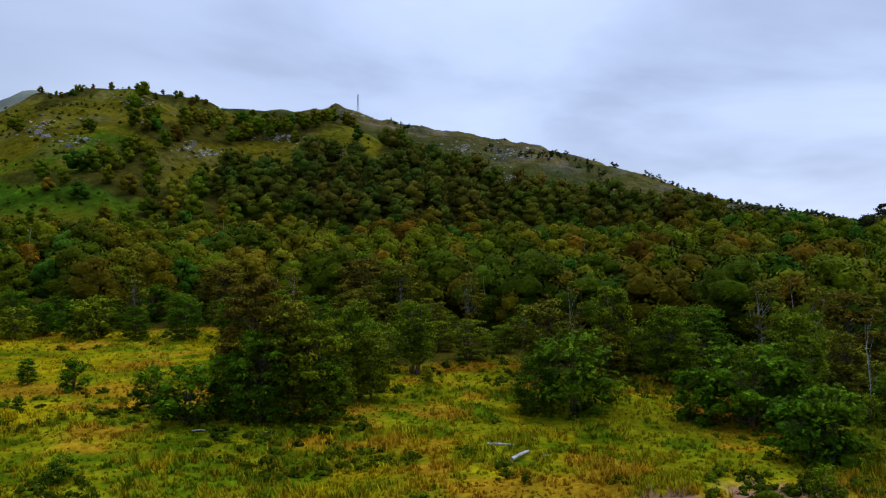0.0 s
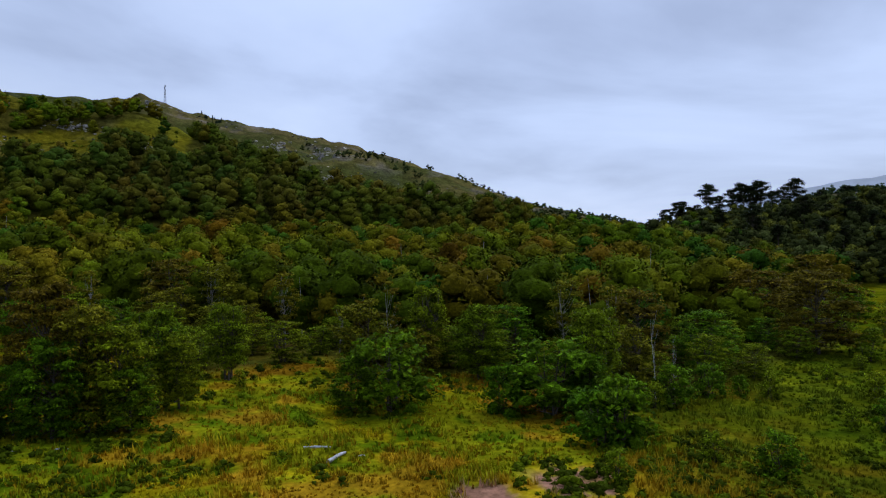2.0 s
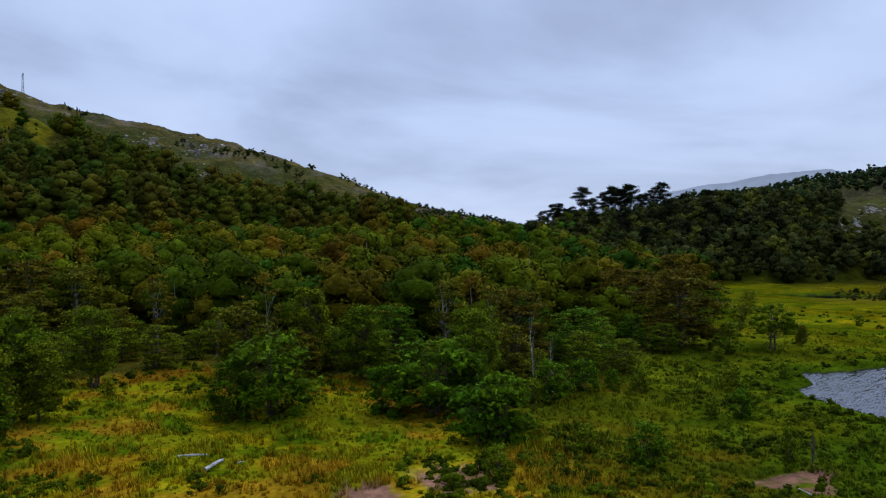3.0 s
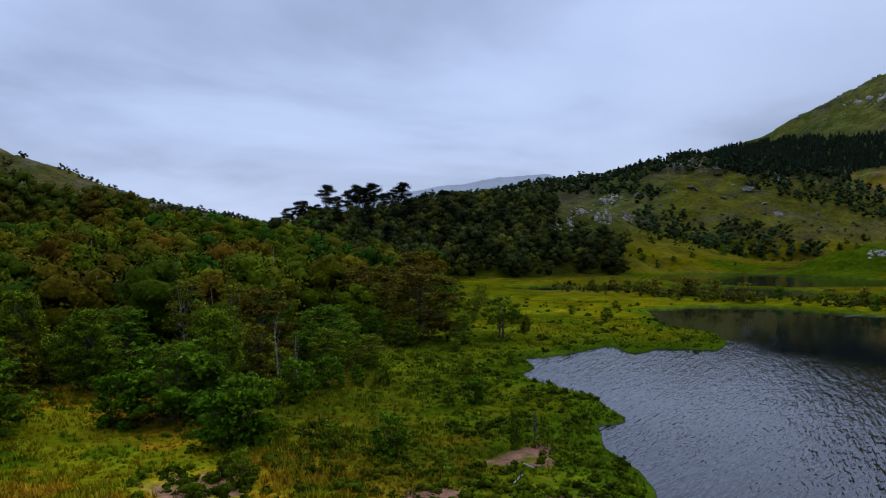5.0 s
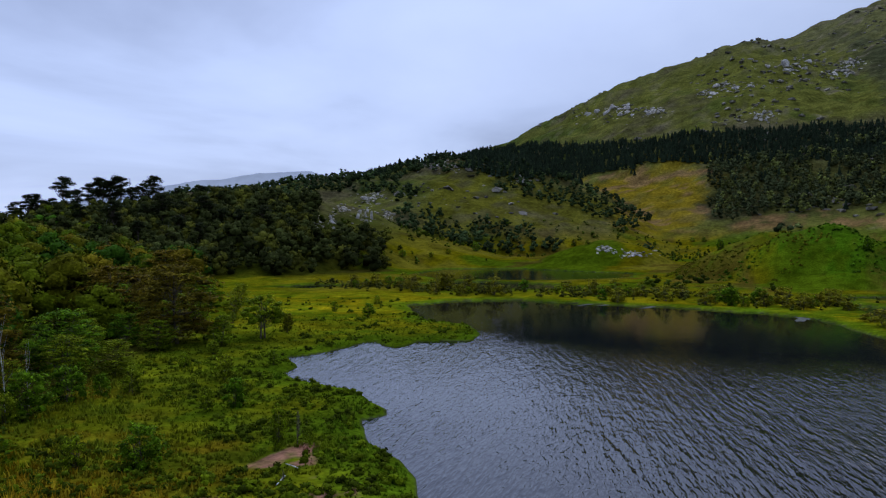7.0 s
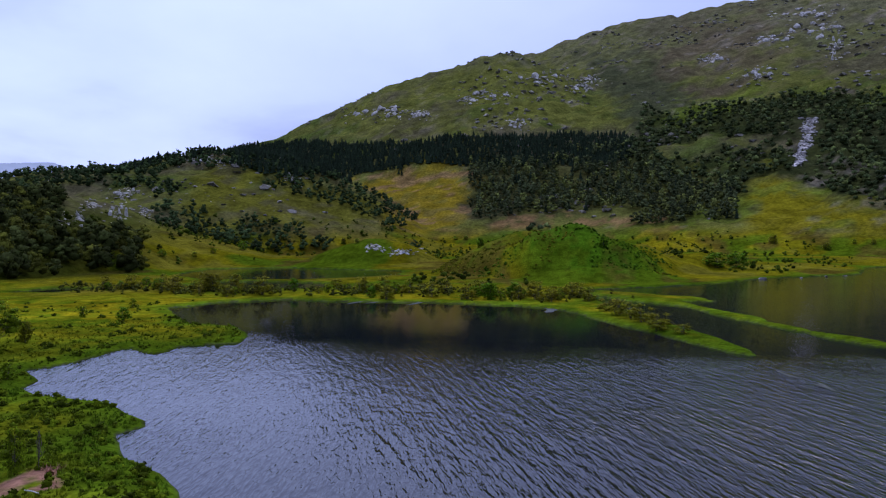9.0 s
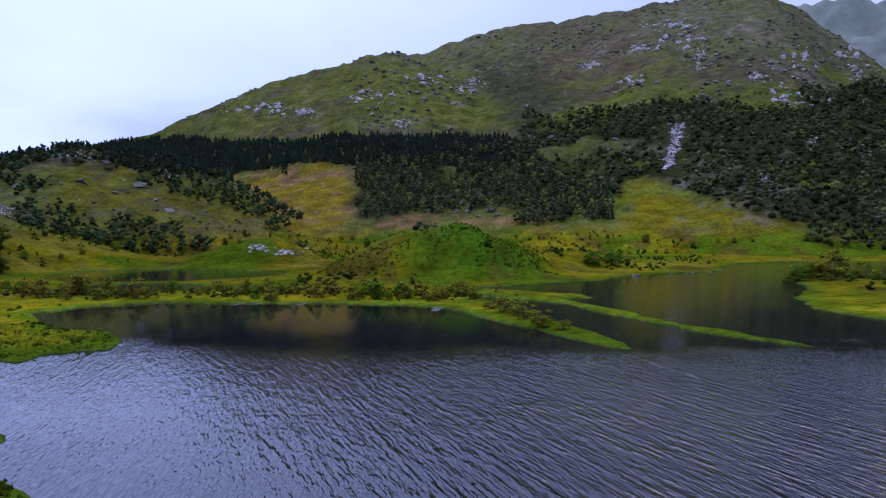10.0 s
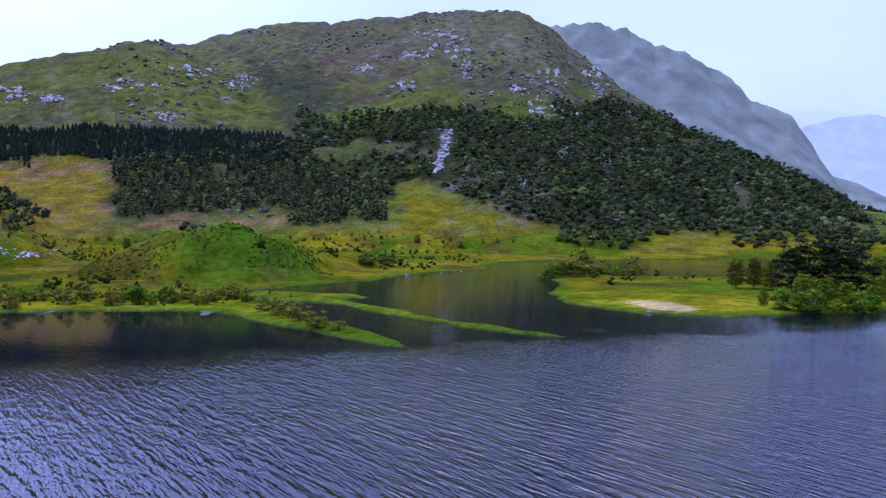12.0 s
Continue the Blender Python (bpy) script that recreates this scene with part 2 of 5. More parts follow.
SCRUB_DARK = [(99.4, 1.6), (100.4, 4.2), (102.7, 5.3), (105.2, 7.6), (110.8, 8.0), (116.6, 8.7), (122.6, 6.8), (128.1, 4.3), (131.9, 1.3), (127.4, 0.3), (116.6, 0.0), (108.0, 1.6), (103.5, 3.4)]
SCRUB_MID = [(90.0, 5.5), (92.0, 8.2), (97.0, 9.6), (105.7, 9.5), (110.8, 8.2), (105.2, 7.6), (102.7, 5.5), (99.2, 3.6), (93.7, 4.8)]
MIXED_WOOD = [(78.9, 5.6), (80.2, 4.2), (79.2, 2.2), (79.9, 1.2), (83.2, 1.6), (87.9, 1.9), (91.2, 1.5), (95.4, 1.0), (99.0, 1.1), (99.2, 3.4), (93.7, 4.7), (90.4, 6.0), (84, 6.0)]
YELLOW_TONGUE = [(99.0, 0.5), (99.5, 3.6), (101.4, 4.2), (104.4, 2.9), (107.4, 1.6), (112, 0.3), (112, -1), (90, -1), (92, 0.4)]
FELLED = [(70.0, 3.9), (74.4, 5.5), (78.7, 5.2), (79.9, 4.2), (78.8, 2.6), (79.6, 1.0), (74.8, 0.2), (73.2, 1.0), (73.8, 2.7)]
BRASH = [(81.2, 0.9), (83.2, 1.6), (89.4, 1.6), (93.6, 1.3), (96.5, 0.5), (87, 0.4)]
CRAG_GREEN = [(59.4, 4.6), (61.5, 5.6), (65.4, 5.4), (70.6, 3.9), (74, 2.7), (73.5, 0.5), (67.7, 0.1), (58, 0.2), (58.4, 2.4)]


WOOD_HEM = [(-130, 128), (-90, 126), (-54, 121), (-43, 125), (-25, 118), (-12, 102), (-6, 84), (6, 91), (15, 79), (23, 77), (27, 64), (36, 67), (48, 66),
            (62, 79), (78, 86), (100, 110), (116, 123), (150, 161), (176, 200), (205, 270), (235, 330), (230, 420), (150, 560), (-120, 600), (-330, 520), (-330, 140)]


def wooded(x, y, z):
    """How far a place lies within the wood, in metres; below 0 it lies open."""
    s = inside(WOOD_HEM, x, y) + fbm(x, y, 12, 2, 41) * 3
    far = (np.hypot(x, y) > 262) & (x < 60)
    if far.any():
        az, el = bearing(x[far], y[far], z[far])
        rag = fbm(x[far], y[far], 26, 3, 43) * 1.6
        bare = np.maximum(inside(OPEN_HILL, az, el) + rag, inside(FERNY, az, el) + rag * 0.4)
        for copse in HILL_COPSES:
            bare = np.minimum(bare, -inside(copse, az, el) + rag * 0.6)
        s[far] = np.where(bare > 0, -5, s[far])
    return s


def scrubby(x, y, z):
    """Above 0 where birch scrub covers the mountain's flanks."""
    az, el = bearing(x, y, z)
    n = fbm(x, y, 110, 4, 95) + 0.5 * fbm(x, y, 30, 3, 96)
    dense = inside(SCRUB_DARK, az, el) * 0.30 + 0.25 + n * 0.9
    open_wood = np.clip(inside(SCRUB_MID, az, el) * 0.4, -1, 0.12) + n * 1.25 + 0.07
    stray = n - 0.34 - 0.5 * step01(9, 13, el) + 0.2 * step01(112, 118, az)
    glade = np.exp(-((az - 124) / 1.6 + (el - 4) * 0.5) ** 2 - ((el - 3.2) / 2.2) ** 2)
    return np.maximum(np.maximum(dense, open_wood), stray) - 0.75 * glade - 2 * (inside(YELLOW_TONGUE, az, el) > -0.2)


def mix(a, b, k):
    k = np.asarray(k)[..., None]
    return a * (1 - k) + b * k


def land_tint(x, y, z, slope):
    """The colour of what grows or lies on the ground, with shade under the trees put in."""
    d, az = np.hypot(x, y), np.degrees(np.arctan2(x, y))
    s = shore(x, y)
    n1, n2, n3 = fbm(x, y, 26, 4, 51), fbm(x, y, 9, 4, 53), fbm(x, y, 3, 3, 55)
    c = np.zeros(x.shape + (3,)) + np.array([0.125, 0.125, 0.003])
    c = mix(c, np.array([0.055, 0.085, 0.002]), step01(0.0, 0.26, n2 * 0.7 + fbm(x, y, 2.4, 2, 56) * 0.6))
    c = mix(c, np.array([0.20, 0.155, 0.003]), step01(-0.08, 0.2, n1 * 0.5 - n2 * 0.6 + n3 * 0.9) * 0.95)
    meadow = step01(66, 48, x - 0.25 * y) * step01(300, 150, d)
    c = mix(c, np.array([0.21, 0.105, 0.006]), meadow * step01(0.08, 0.30, fbm(x, y, 9, 4, 57) + n3 * 0.6) * 0.75)
    c = mix(c, np.array([0.058, 0.066, 0.002]), step01(150, 220, d) * step01(620, 480, d) * 0.6)
    flats = step01(46, 54, az) * step01(190, 240, d) * step01(950, 800, d)
    p1, p2 = fbm(x, y, 46, 4, 151), fbm(x, y * 2.5, 34, 4, 153)
    c = mix(c, np.array([0.140, 0.116, 0.003]), flats * 0.55)
    c = mix(c, np.array([0.050, 0.092, 0.003]), flats * step01(0.0, 0.12, p1) * 0.85)
    c = mix(c, np.array([0.075, 0.048, 0.010]), flats * step01(0.10, 0.24, p2) * 0.7)
    c = mix(c, np.array([0.135, 0.118, 0.012]), flats * step01(0.12, 0.22, -p1 + 0.4 * n2) * 0.7)
    c = c * (1 - (0.2 - 0.15 * step01(74, 86, az)) * flats)[..., None]
    c = mix(c, np.array([0.048, 0.072, 0.003]), step01(20, 34, x) * step01(170, 120, d) * (0.5 + 0.4 * step01(-0.1, 0.15, n3)))
    c = mix(c, np.array([0.045, 0.085, 0.003]), step01(7, 1, s) * 0.8)
    # hills
    hill = step01(10, 30, z) * step01(240, 330, d)
    el = np.degrees(np.arctan2(z - 16, d))
    g1, g2, g3 = fbm(x, y, 120, 5, 61), fbm(x, y, 40, 5, 63), fbm(x, y, 14, 4, 65)
    hc = np.zeros(x.shape + (3,)) + np.array([0.080, 0.092, 0.022])
    hc = mix(hc, np.array([0.050, 0.072, 0.016]), step01(-0.02, 0.2, g2))
    hc = mix(hc, np.array([0.064, 0.062, 0.034]), step01(-0.08, 0.18, g1 + 0.4 * g3))
    hc = mix(hc, np.array([0.098, 0.102, 0.058]), step01(190, 420, z) * (0.5 + 0.4 * step01(-0.1, 0.15, g2)))
    hc = mix(hc, np.array([0.085, 0.088, 0.004]), step01(560, 500, d) * step01(20, 8, az) * (0.75 - 0.4 * step01(0.0, 0.2, g2)))
    rag = g2 * 3.0 + g3 * 1.6

    def lay(poly, colour, share, soft=0.5, wild=1.0):
        low, high = min(p[0] for p in poly) - 3, max(p[0] for p in poly) + 3
        some = (az > low) & (az < high) & (d > 230)
        k = np.zeros(x.shape)
        k[some] = step01(-soft, soft, inside(poly, az[some], el[some]) + wild * rag[some])
        return mix(hc, np.array(colour), k * share)

    hc = lay(SHOULDER_GREEN, (0.092, 0.104, 0.022), 0.85 - 0.6 * step01(-0.10, 0.15, g1 - g3 + 0.6 * g2))
    hc = lay(GULLY, (0.040, 0.048, 0.026), 0.85, 0.8)
    hc = lay(BROWN_HEATH, (0.078, 0.064, 0.040), 0.7 * step01(-0.2, 0.1, g2), 0.9)
    # ground among the scrub is darkened, shade of the crowns put into the tint
    hc = mix(hc, np.array([0.020, 0.028, 0.010]), step01(-0.06, 0.08, scrubby(x, y, z)) * 0.85 * (az > 84) * step01(540, 600, d))
    hc = mix(hc, np.array([0.085, 0.125, 0.014]), step01(0.10, 0.2, -g1 + 0.5 * g3) * step01(92, 96, az) * step01(12, 9, el) * 0.8)
    crag = step01(0.13, 0.24, fbm(x, y, 26, 4, 67) * 0.8 + fbm(x, y, 110, 3, 68) * 0.55 + slope * 0.22 - 0.13 + step01(120, 420, z) * 0.05)
    hc = mix(hc, np.array([0.140, 0.128, 0.105]), crag * (0.3 + 0.4 * step01(82, 88, az)) * step01(-0.1, 0.15, fbm(x, y, 9, 3, 69)))
    hc = lay(CRAG_GREEN, (0.078, 0.082, 0.010), 0.9 - 0.5 * step01(0.0, 0.2, g2 + g3))
    hc = lay(YELLOW_TONGUE, (0.112, 0.104, 0.005), 0.95 - 0.6 * step01(0.0, 0.18, g3 + g2))
    hc = lay(MIXED_WOOD, (0.045, 0.050, 0.014), 0.8)
    hc = lay(FELLED, (0.150, 0.118, 0.010), 0.95 - 0.4 * step01(0.05, 0.2, g3))
    hc = mix(hc, np.array([0.17, 0.11, 0.055]), (inside(FELLED, az, el) > -0.4) * step01(0.10, 0.2, fbm(x, y * 0.6, 20, 4, 101) + 0.3 * n2) * 0.75)
    hc = lay(BRASH, (0.15, 0.095, 0.045), 0.85 * step01(-0.15, 0.1, n2 + n1), 0.3, 0.5)
    hc = lay(OPEN_HILL, (0.082, 0.074, 0.005), 0.8 - 0.4 * step01(0.0, 0.2, g2 + g3), 0.8)
    hc = lay(FERNY, (0.020, 0.064, 0.005), 0.9, 0.3, 0.3)
    west = step01(34, 26, az) * step01(600, 800, d)
    hc = mix(hc, np.array([0.088, 0.074, 0.030]), west * 0.75)
    hc = mix(hc, np.array([0.13, 0.12, 0.12]), west * step01(0.14, 0.26, fbm(x, y, 45, 4, 171) + 0.5 * g3) * 0.6)
    hc = mix(hc, np.array([0.034, 0.046, 0.012]), west * step01(-1.2, 0.8, 7.4 - 0.25 * az - el + 4 * g2) * 0.85)
    hc = hc * np.array([1.10, 1.0, 0.85])
    c = mix(c, hc, hill)
    # painted shade: the ground below the pines is tinted dark
    pines = step01(27, 31, az) * step01(58, 50, az) * step01(262, 300, d - 0.8 * np.maximum(az - 38, 0)) * step01(520, 450, d)
    c = mix(c, np.array([0.020, 0.026, 0.004]), pines * step01(-0.25, 0.05, g2) * 0.85)
    for kx, ky, r in ((302, 22, 44), (278, 4, 26), (-165, 300, 30), (-150, 330, 24), (200, -135, 24), (183, -128, 18)):
        q = step01(1.1, 0.5, np.hypot(x - kx, y - ky) / r + n1 * 0.5 + n2 * 0.9)
        c = mix(c, np.array([0.040, 0.096, 0.003]), q * (0.12 + 0.6 * step01(-0.06, 0.08, n2 + n3)))
    # bare sand and peat
    for kx, ky, rx, ry in ((19.5, 43, 3.2, 3.4), (14, 41.5, 2.6, 1.6), (39.5, 36, 2.6, 1.1), (29.5, 33, 1.6, 1.6), (36, 30, 1.3, 2.6), (40, 34, 1.2, 1)):
        q = step01(1.15, 0.85, np.hypot((x - kx) / rx, (y - ky) / ry) + n3 * 1.1)
        c = mix(c, np.array([0.20, 0.10, 0.062]), q * step01(-0.22, 0.0, fbm(x, y, 2.2, 3, 157)))
    q = step01(1.1, 0.8, np.hypot((x - 150) / 12, (y + 84) / 5) + n2)
    c = mix(c, np.array([0.30, 0.22, 0.08]), q)
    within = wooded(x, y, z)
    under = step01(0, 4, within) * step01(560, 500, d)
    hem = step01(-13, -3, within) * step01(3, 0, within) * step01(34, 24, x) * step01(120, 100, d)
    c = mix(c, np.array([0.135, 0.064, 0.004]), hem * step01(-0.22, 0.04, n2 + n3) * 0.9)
    # within the wood, shade between the trees is put into the ground's tint
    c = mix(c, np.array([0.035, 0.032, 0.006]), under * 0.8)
    c = mix(c, np.array([0.03, 0.028, 0.02]), step01(0.25, -0.1, s))
    c = c * (1 - 0.2 * step01(40, 50, az) * step01(180, 240, d) - 0.17 * step01(18, 34, x) * step01(170, 120, d))[..., None]
    return c * (1.1 + 0.16 * step01(140, 80, d) * step01(60, 40, x))[..., None]


# ---- materials ----
def material(name, rough=0.8, spec=0.2):
    m = bpy.data.materials.new(name)
    m.use_nodes = True
    b = m.node_tree.nodes["Principled BSDF"]
    b.inputs["Roughness"].default_value = rough
    b.inputs["Specular IOR Level"].default_value = spec
    return m, m.node_tree.nodes, m.node_tree.links, b


def noise_node(nodes, links, scale, detail=4, vector=None):
    n = nodes.new("ShaderNodeTexNoise")
    n.inputs["Scale"].default_value, n.inputs["Detail"].default_value = scale, detail
    if vector:
        links.new(vector, n.inputs["Vector"])
    return n


def shaded(nodes, links, fac, low, high, lo=0.3, hi=0.7):
    r = nodes.new("ShaderNodeMapRange")
    r.inputs["From Min"].default_value, r.inputs["From Max"].default_value = lo, hi
    r.inputs["To Min"].default_value, r.inputs["To Max"].default_value = low, high
    links.new(fac, r.inputs["Value"])
    return r.outputs[0]


def times(nodes, links, colour, factor):
    v = nodes.new("ShaderNodeVectorMath")
    v.operation = "SCALE"
    links.new(colour, v.inputs[0])
    links.new(factor, v.inputs["Scale"])
    return v.outputs[0]


def tinted(name, rough, spec, grains, bump=0.0, bump_scale=4.0, lift=(0.6, 1.4), relief=0.0):
    """A material that takes its base colour from the mesh's tint and varies it at the given scales."""
    m, n, l, b = material(name, rough, spec)
    a = n.new("ShaderNodeAttribute")
    a.attribute_name = "tint"
    pos = n.new("ShaderNodeNewGeometry").outputs["Position"]
    c = a.outputs["Color"]
    for g in grains:
        c = times(n, l, c, shaded(n, l, noise_node(n, l, g, 4, pos).outputs["Fac"], *lift))
    l.new(c, b.inputs["Base Color"])
    if bump:
        bn = n.new("ShaderNodeBump")
        bn.inputs["Strength"].default_value, bn.inputs["Distance"].default_value = 0.9, bump
        l.new(noise_node(n, l, bump_scale, 6, pos).outputs["Fac"], bn.inputs["Height"])
        if relief:
            # gullies and ledges, on the hills alone
            sep = n.new("ShaderNodeSeparateXYZ")
            l.new(pos, sep.inputs[0])
            k = n.new("ShaderNodeMath")
            k.operation = "MULTIPLY"
            l.new(shaded(n, l, sep.outputs["Z"], 0.0, 1.0, 14, 60), k.inputs[0])
            l.new(noise_node(n, l, 0.055, 9, pos).outputs["Fac"], k.inputs[1])
            big = n.new("ShaderNodeBump")
            big.inputs["Strength"].default_value, big.inputs["Distance"].default_value = 1.0, relief
            l.new(k.outputs[0], big.inputs["Height"])
            l.new(big.outputs[0], bn.inputs["Normal"])
        l.new(bn.outputs[0], b.inputs["Normal"])
    return m


def leafy(name, colour, second, rough=0.7, spec=0.03, leaf=0.7):
    """Foliage: varies from plant to plant and from leaf to leaf, lets some light through."""
    m, n, l, b = material(name, rough, spec)
    info, geo = n.new("ShaderNodeObjectInfo"), n.new("ShaderNodeNewGeometry")
    r = n.new("ShaderNodeMix")
    r.data_type = "RGBA"
    r.inputs["A"].default_value, r.inputs["B"].default_value = (*colour, 1), (*second, 1)
    l.new(info.outputs["Random"], r.inputs["Factor"])
    c = times(n, l, r.outputs["Result"], shaded(n, l, geo.outputs["Random Per Island"], 1 - leaf, 1 + leaf, 0, 1))
    c = times(n, l, c, shaded(n, l, noise_node(n, l, 0.5, 3, geo.outputs["Position"]).outputs["Fac"], 0.75, 1.25))
    fine = noise_node(n, l, 4.5, 4, geo.outputs["Position"])
    c = times(n, l, c, shaded(n, l, fine.outputs["Fac"], 0.4, 1.6))
    bn = n.new("ShaderNodeBump")
    bn.inputs["Strength"].default_value, bn.inputs["Distance"].default_value = 1.0, 0.45
    l.new(fine.outputs["Fac"], bn.inputs["Height"])
    l.new(bn.outputs[0], b.inputs["Normal"])
    l.new(c, b.inputs["Base Color"])
    t = n.new("ShaderNodeBsdfTranslucent")
    l.new(c, t.inputs["Color"])
    k = n.new("ShaderNodeMixShader")
    k.inputs["Fac"].default_value = 0.3
    l.new(b.outputs[0], k.inputs[1])
    l.new(t.outputs[0], k.inputs[2])
    l.new(k.outputs[0], n["Material Output"].inputs["Surface"])
    return m


def plain(name, colour, rough=0.8, spec=0.2, scale=3.0, vary=0.35, bump=0.02):
    m, n, l, b = material(name, rough, spec)
    rgb = n.new("ShaderNodeRGB")
    rgb.outputs[0].default_value = (*colour, 1)
    pos = n.new("ShaderNodeTexCoord").outputs["Object"]
    c = rgb.outputs[0]
    for g in (scale, scale * 6):
        c = times(n, l, c, shaded(n, l, noise_node(n, l, g, 5, pos).outputs["Fac"], 1 - vary, 1 + vary))
    l.new(c, b.inputs["Base Color"])
    if bump:
        bn = n.new("ShaderNodeBump")
        bn.inputs["Distance"].default_value = bump
        l.new(noise_node(n, l, scale * 4, 6, pos).outputs["Fac"], bn.inputs["Height"])
        l.new(bn.outputs[0], b.inputs["Normal"])
    return m


M_LAND = tinted("land", 0.95, 0.0, (0.06, 0.35, 2.2), 0.3, 1.2, (0.65, 1.35), 9.0)
M_TUFT = tinted("grass_blades", 0.9, 0.03, (1.3,))
M_WOODS = tinted("woodland_leaves", 0.9, 0.02, (0.22, 2.2), 0.4, 2.4, (0.6, 1.4))
M_OAK = leafy("oak_leaves", (0.130, 0.200, 0.005), (0.185, 0.225, 0.006))
M_ALDER = leafy("alder_leaves", (0.074, 0.175, 0.004), (0.105, 0.185, 0.004))
M_BIRCH = leafy("birch_leaves", (0.165, 0.175, 0.007), (0.18, 0.155, 0.008))
M_RUSTY = leafy("autumn_leaves", (0.14, 0.098, 0.006), (0.13, 0.105, 0.006))
M_PINE = leafy("pine_needles", (0.022, 0.034, 0.010), (0.03, 0.038, 0.012))
M_BARK = plain("bark", (0.09, 0.075, 0.06), 0.9, 0.1, 2.0, 0.5, 0.03)
M_BIRCHBARK = plain("birch_bark", (0.30, 0.28, 0.26), 0.8, 0.2, 2.0, 0.5, 0.01)
M_DEAD = plain("bleached_wood", (0.42, 0.41, 0.40), 0.8, 0.2, 2.5, 0.35, 0.02)
M_ROCK = plain("grey_rock", (0.18, 0.165, 0.145), 0.9, 0.2, 0.35, 0.5, 0.25)
M_PALEROCK = plain("pale_rock", (0.36, 0.335, 0.305), 0.9, 0.2, 0.3, 0.45, 0.25)
M_STEEL = plain("galvanised_steel", (0.12, 0.12, 0.13), 0.5, 0.5, 1.0, 0.2, 0)


def water_material():
    m, n, l, b = material("lake_water", 0.055, 0.5)
    b.inputs["Base Color"].default_value = (0.003, 0.003, 0.007, 1)
    b.inputs["IOR"].default_value = 1.46
    pos = n.new("ShaderNodeNewGeometry").outputs["Position"]
    height = None
    for turn, sx, sy, amp in ((22, 0.07, 0.45, 0.36), (23, 0.26, 1.6, 0.80), (13, 0.8, 3.6, 0.42)):
        mp = n.new("ShaderNodeMapping")
        mp.vector_type = "TEXTURE"
        mp.inputs["Rotation"].default_value = (0, 0, radians(turn))
        mp.inputs["Scale"].default_value = (1 / sx, 1 / sy, 1)
        l.new(pos, mp.inputs["Vector"])
        t = noise_node(n, l, 1.0, 2, mp.outputs[0])
        crest = shaded(n, l, t.outputs["Fac"], 0.0, 0.38, 0.40, 0.78)
        s = n.new("ShaderNodeMath")
        s.operation = "MULTIPLY"
        s.inputs[1].default_value = amp
        l.new(crest, s.inputs[0])
        if height is None:
            height = s.outputs[0]
        else:
            a = n.new("ShaderNodeMath")
            l.new(height, a.inputs[0])
            l.new(s.outputs[0], a.inputs[1])
            height = a.outputs[0]
    # ripples die down in the lee of the far bank and in patches
    sep = n.new("ShaderNodeSeparateXYZ")
    l.new(pos, sep.inputs[0])
    bent = n.new("ShaderNodeMath")
    l.new(sep.outputs["X"], bent.inputs[0])
    l.new(shaded(n, l, noise_node(n, l, 0.05, 4, pos).outputs["Fac"], -9, 9), bent.inputs[1])
    # one gust on the open water
    gust = n.new("ShaderNodeMapping")
    gust.vector_type = "TEXTURE"
    gust.inputs["Location"].default_value = (66, -4, 0)
    gust.inputs["Rotation"].default_value = (0, 0, radians(-72))
    gust.inputs["Scale"].default_value = (9, 5, 1)
    l.new(pos, gust.inputs["Vector"])
    away = n.new("ShaderNodeVectorMath")
    away.operation = "LENGTH"
    l.new(gust.outputs[0], away.inputs[0])
    torn = n.new("ShaderNodeMath")
    l.new(away.outputs["Value"], torn.inputs[0])
    l.new(shaded(n, l, noise_node(n, l, 0.35, 4, pos).outputs["Fac"], -0.6, 0.6), torn.inputs[1])
    squall = shaded(n, l, torn.outputs[0], 1.9, 1.0, 0.6, 1.1)
    lee = shaded(n, l, bent.outputs[0], 1.0, 0.10, 82, 114)
    cove = shaded(n, l, sep.outputs["Y"], 1.0, 0.4, -8, 26)
    patch = shaded(n, l, noise_node(n, l, 0.022, 3, pos).outputs["Fac"], 0.75, 1.3, 0.35, 0.62)
    for fac in (lee, cove, patch, squall):
        k = n.new("ShaderNodeMath")
        k.operation = "MULTIPLY"
        l.new(height, k.inputs[0])
        l.new(fac, k.inputs[1])
        height = k.outputs[0]
    bn = n.new("ShaderNodeBump")
    bn.inputs["Strength"].default_value, bn.inputs["Distance"].default_value = 1.0, 0.42
    l.new(height, bn.inputs["Height"])
    l.new(bn.outputs[0], b.inputs["Normal"])
    return m


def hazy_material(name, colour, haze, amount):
    """Far hills behind kilometres of air: the haze, the air's own light, is put in as emission."""
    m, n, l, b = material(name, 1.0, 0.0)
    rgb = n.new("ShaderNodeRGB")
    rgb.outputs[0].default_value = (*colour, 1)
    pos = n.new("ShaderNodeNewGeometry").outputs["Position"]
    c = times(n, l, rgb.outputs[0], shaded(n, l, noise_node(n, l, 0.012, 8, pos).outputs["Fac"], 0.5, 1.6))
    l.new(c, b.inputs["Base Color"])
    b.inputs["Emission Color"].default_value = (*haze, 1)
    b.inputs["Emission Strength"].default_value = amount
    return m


M_WATER = water_material()
# both glow faintly blue in place of real haze
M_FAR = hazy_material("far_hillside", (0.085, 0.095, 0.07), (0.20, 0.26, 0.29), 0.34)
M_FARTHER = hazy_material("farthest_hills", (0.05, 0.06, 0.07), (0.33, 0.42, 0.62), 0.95)


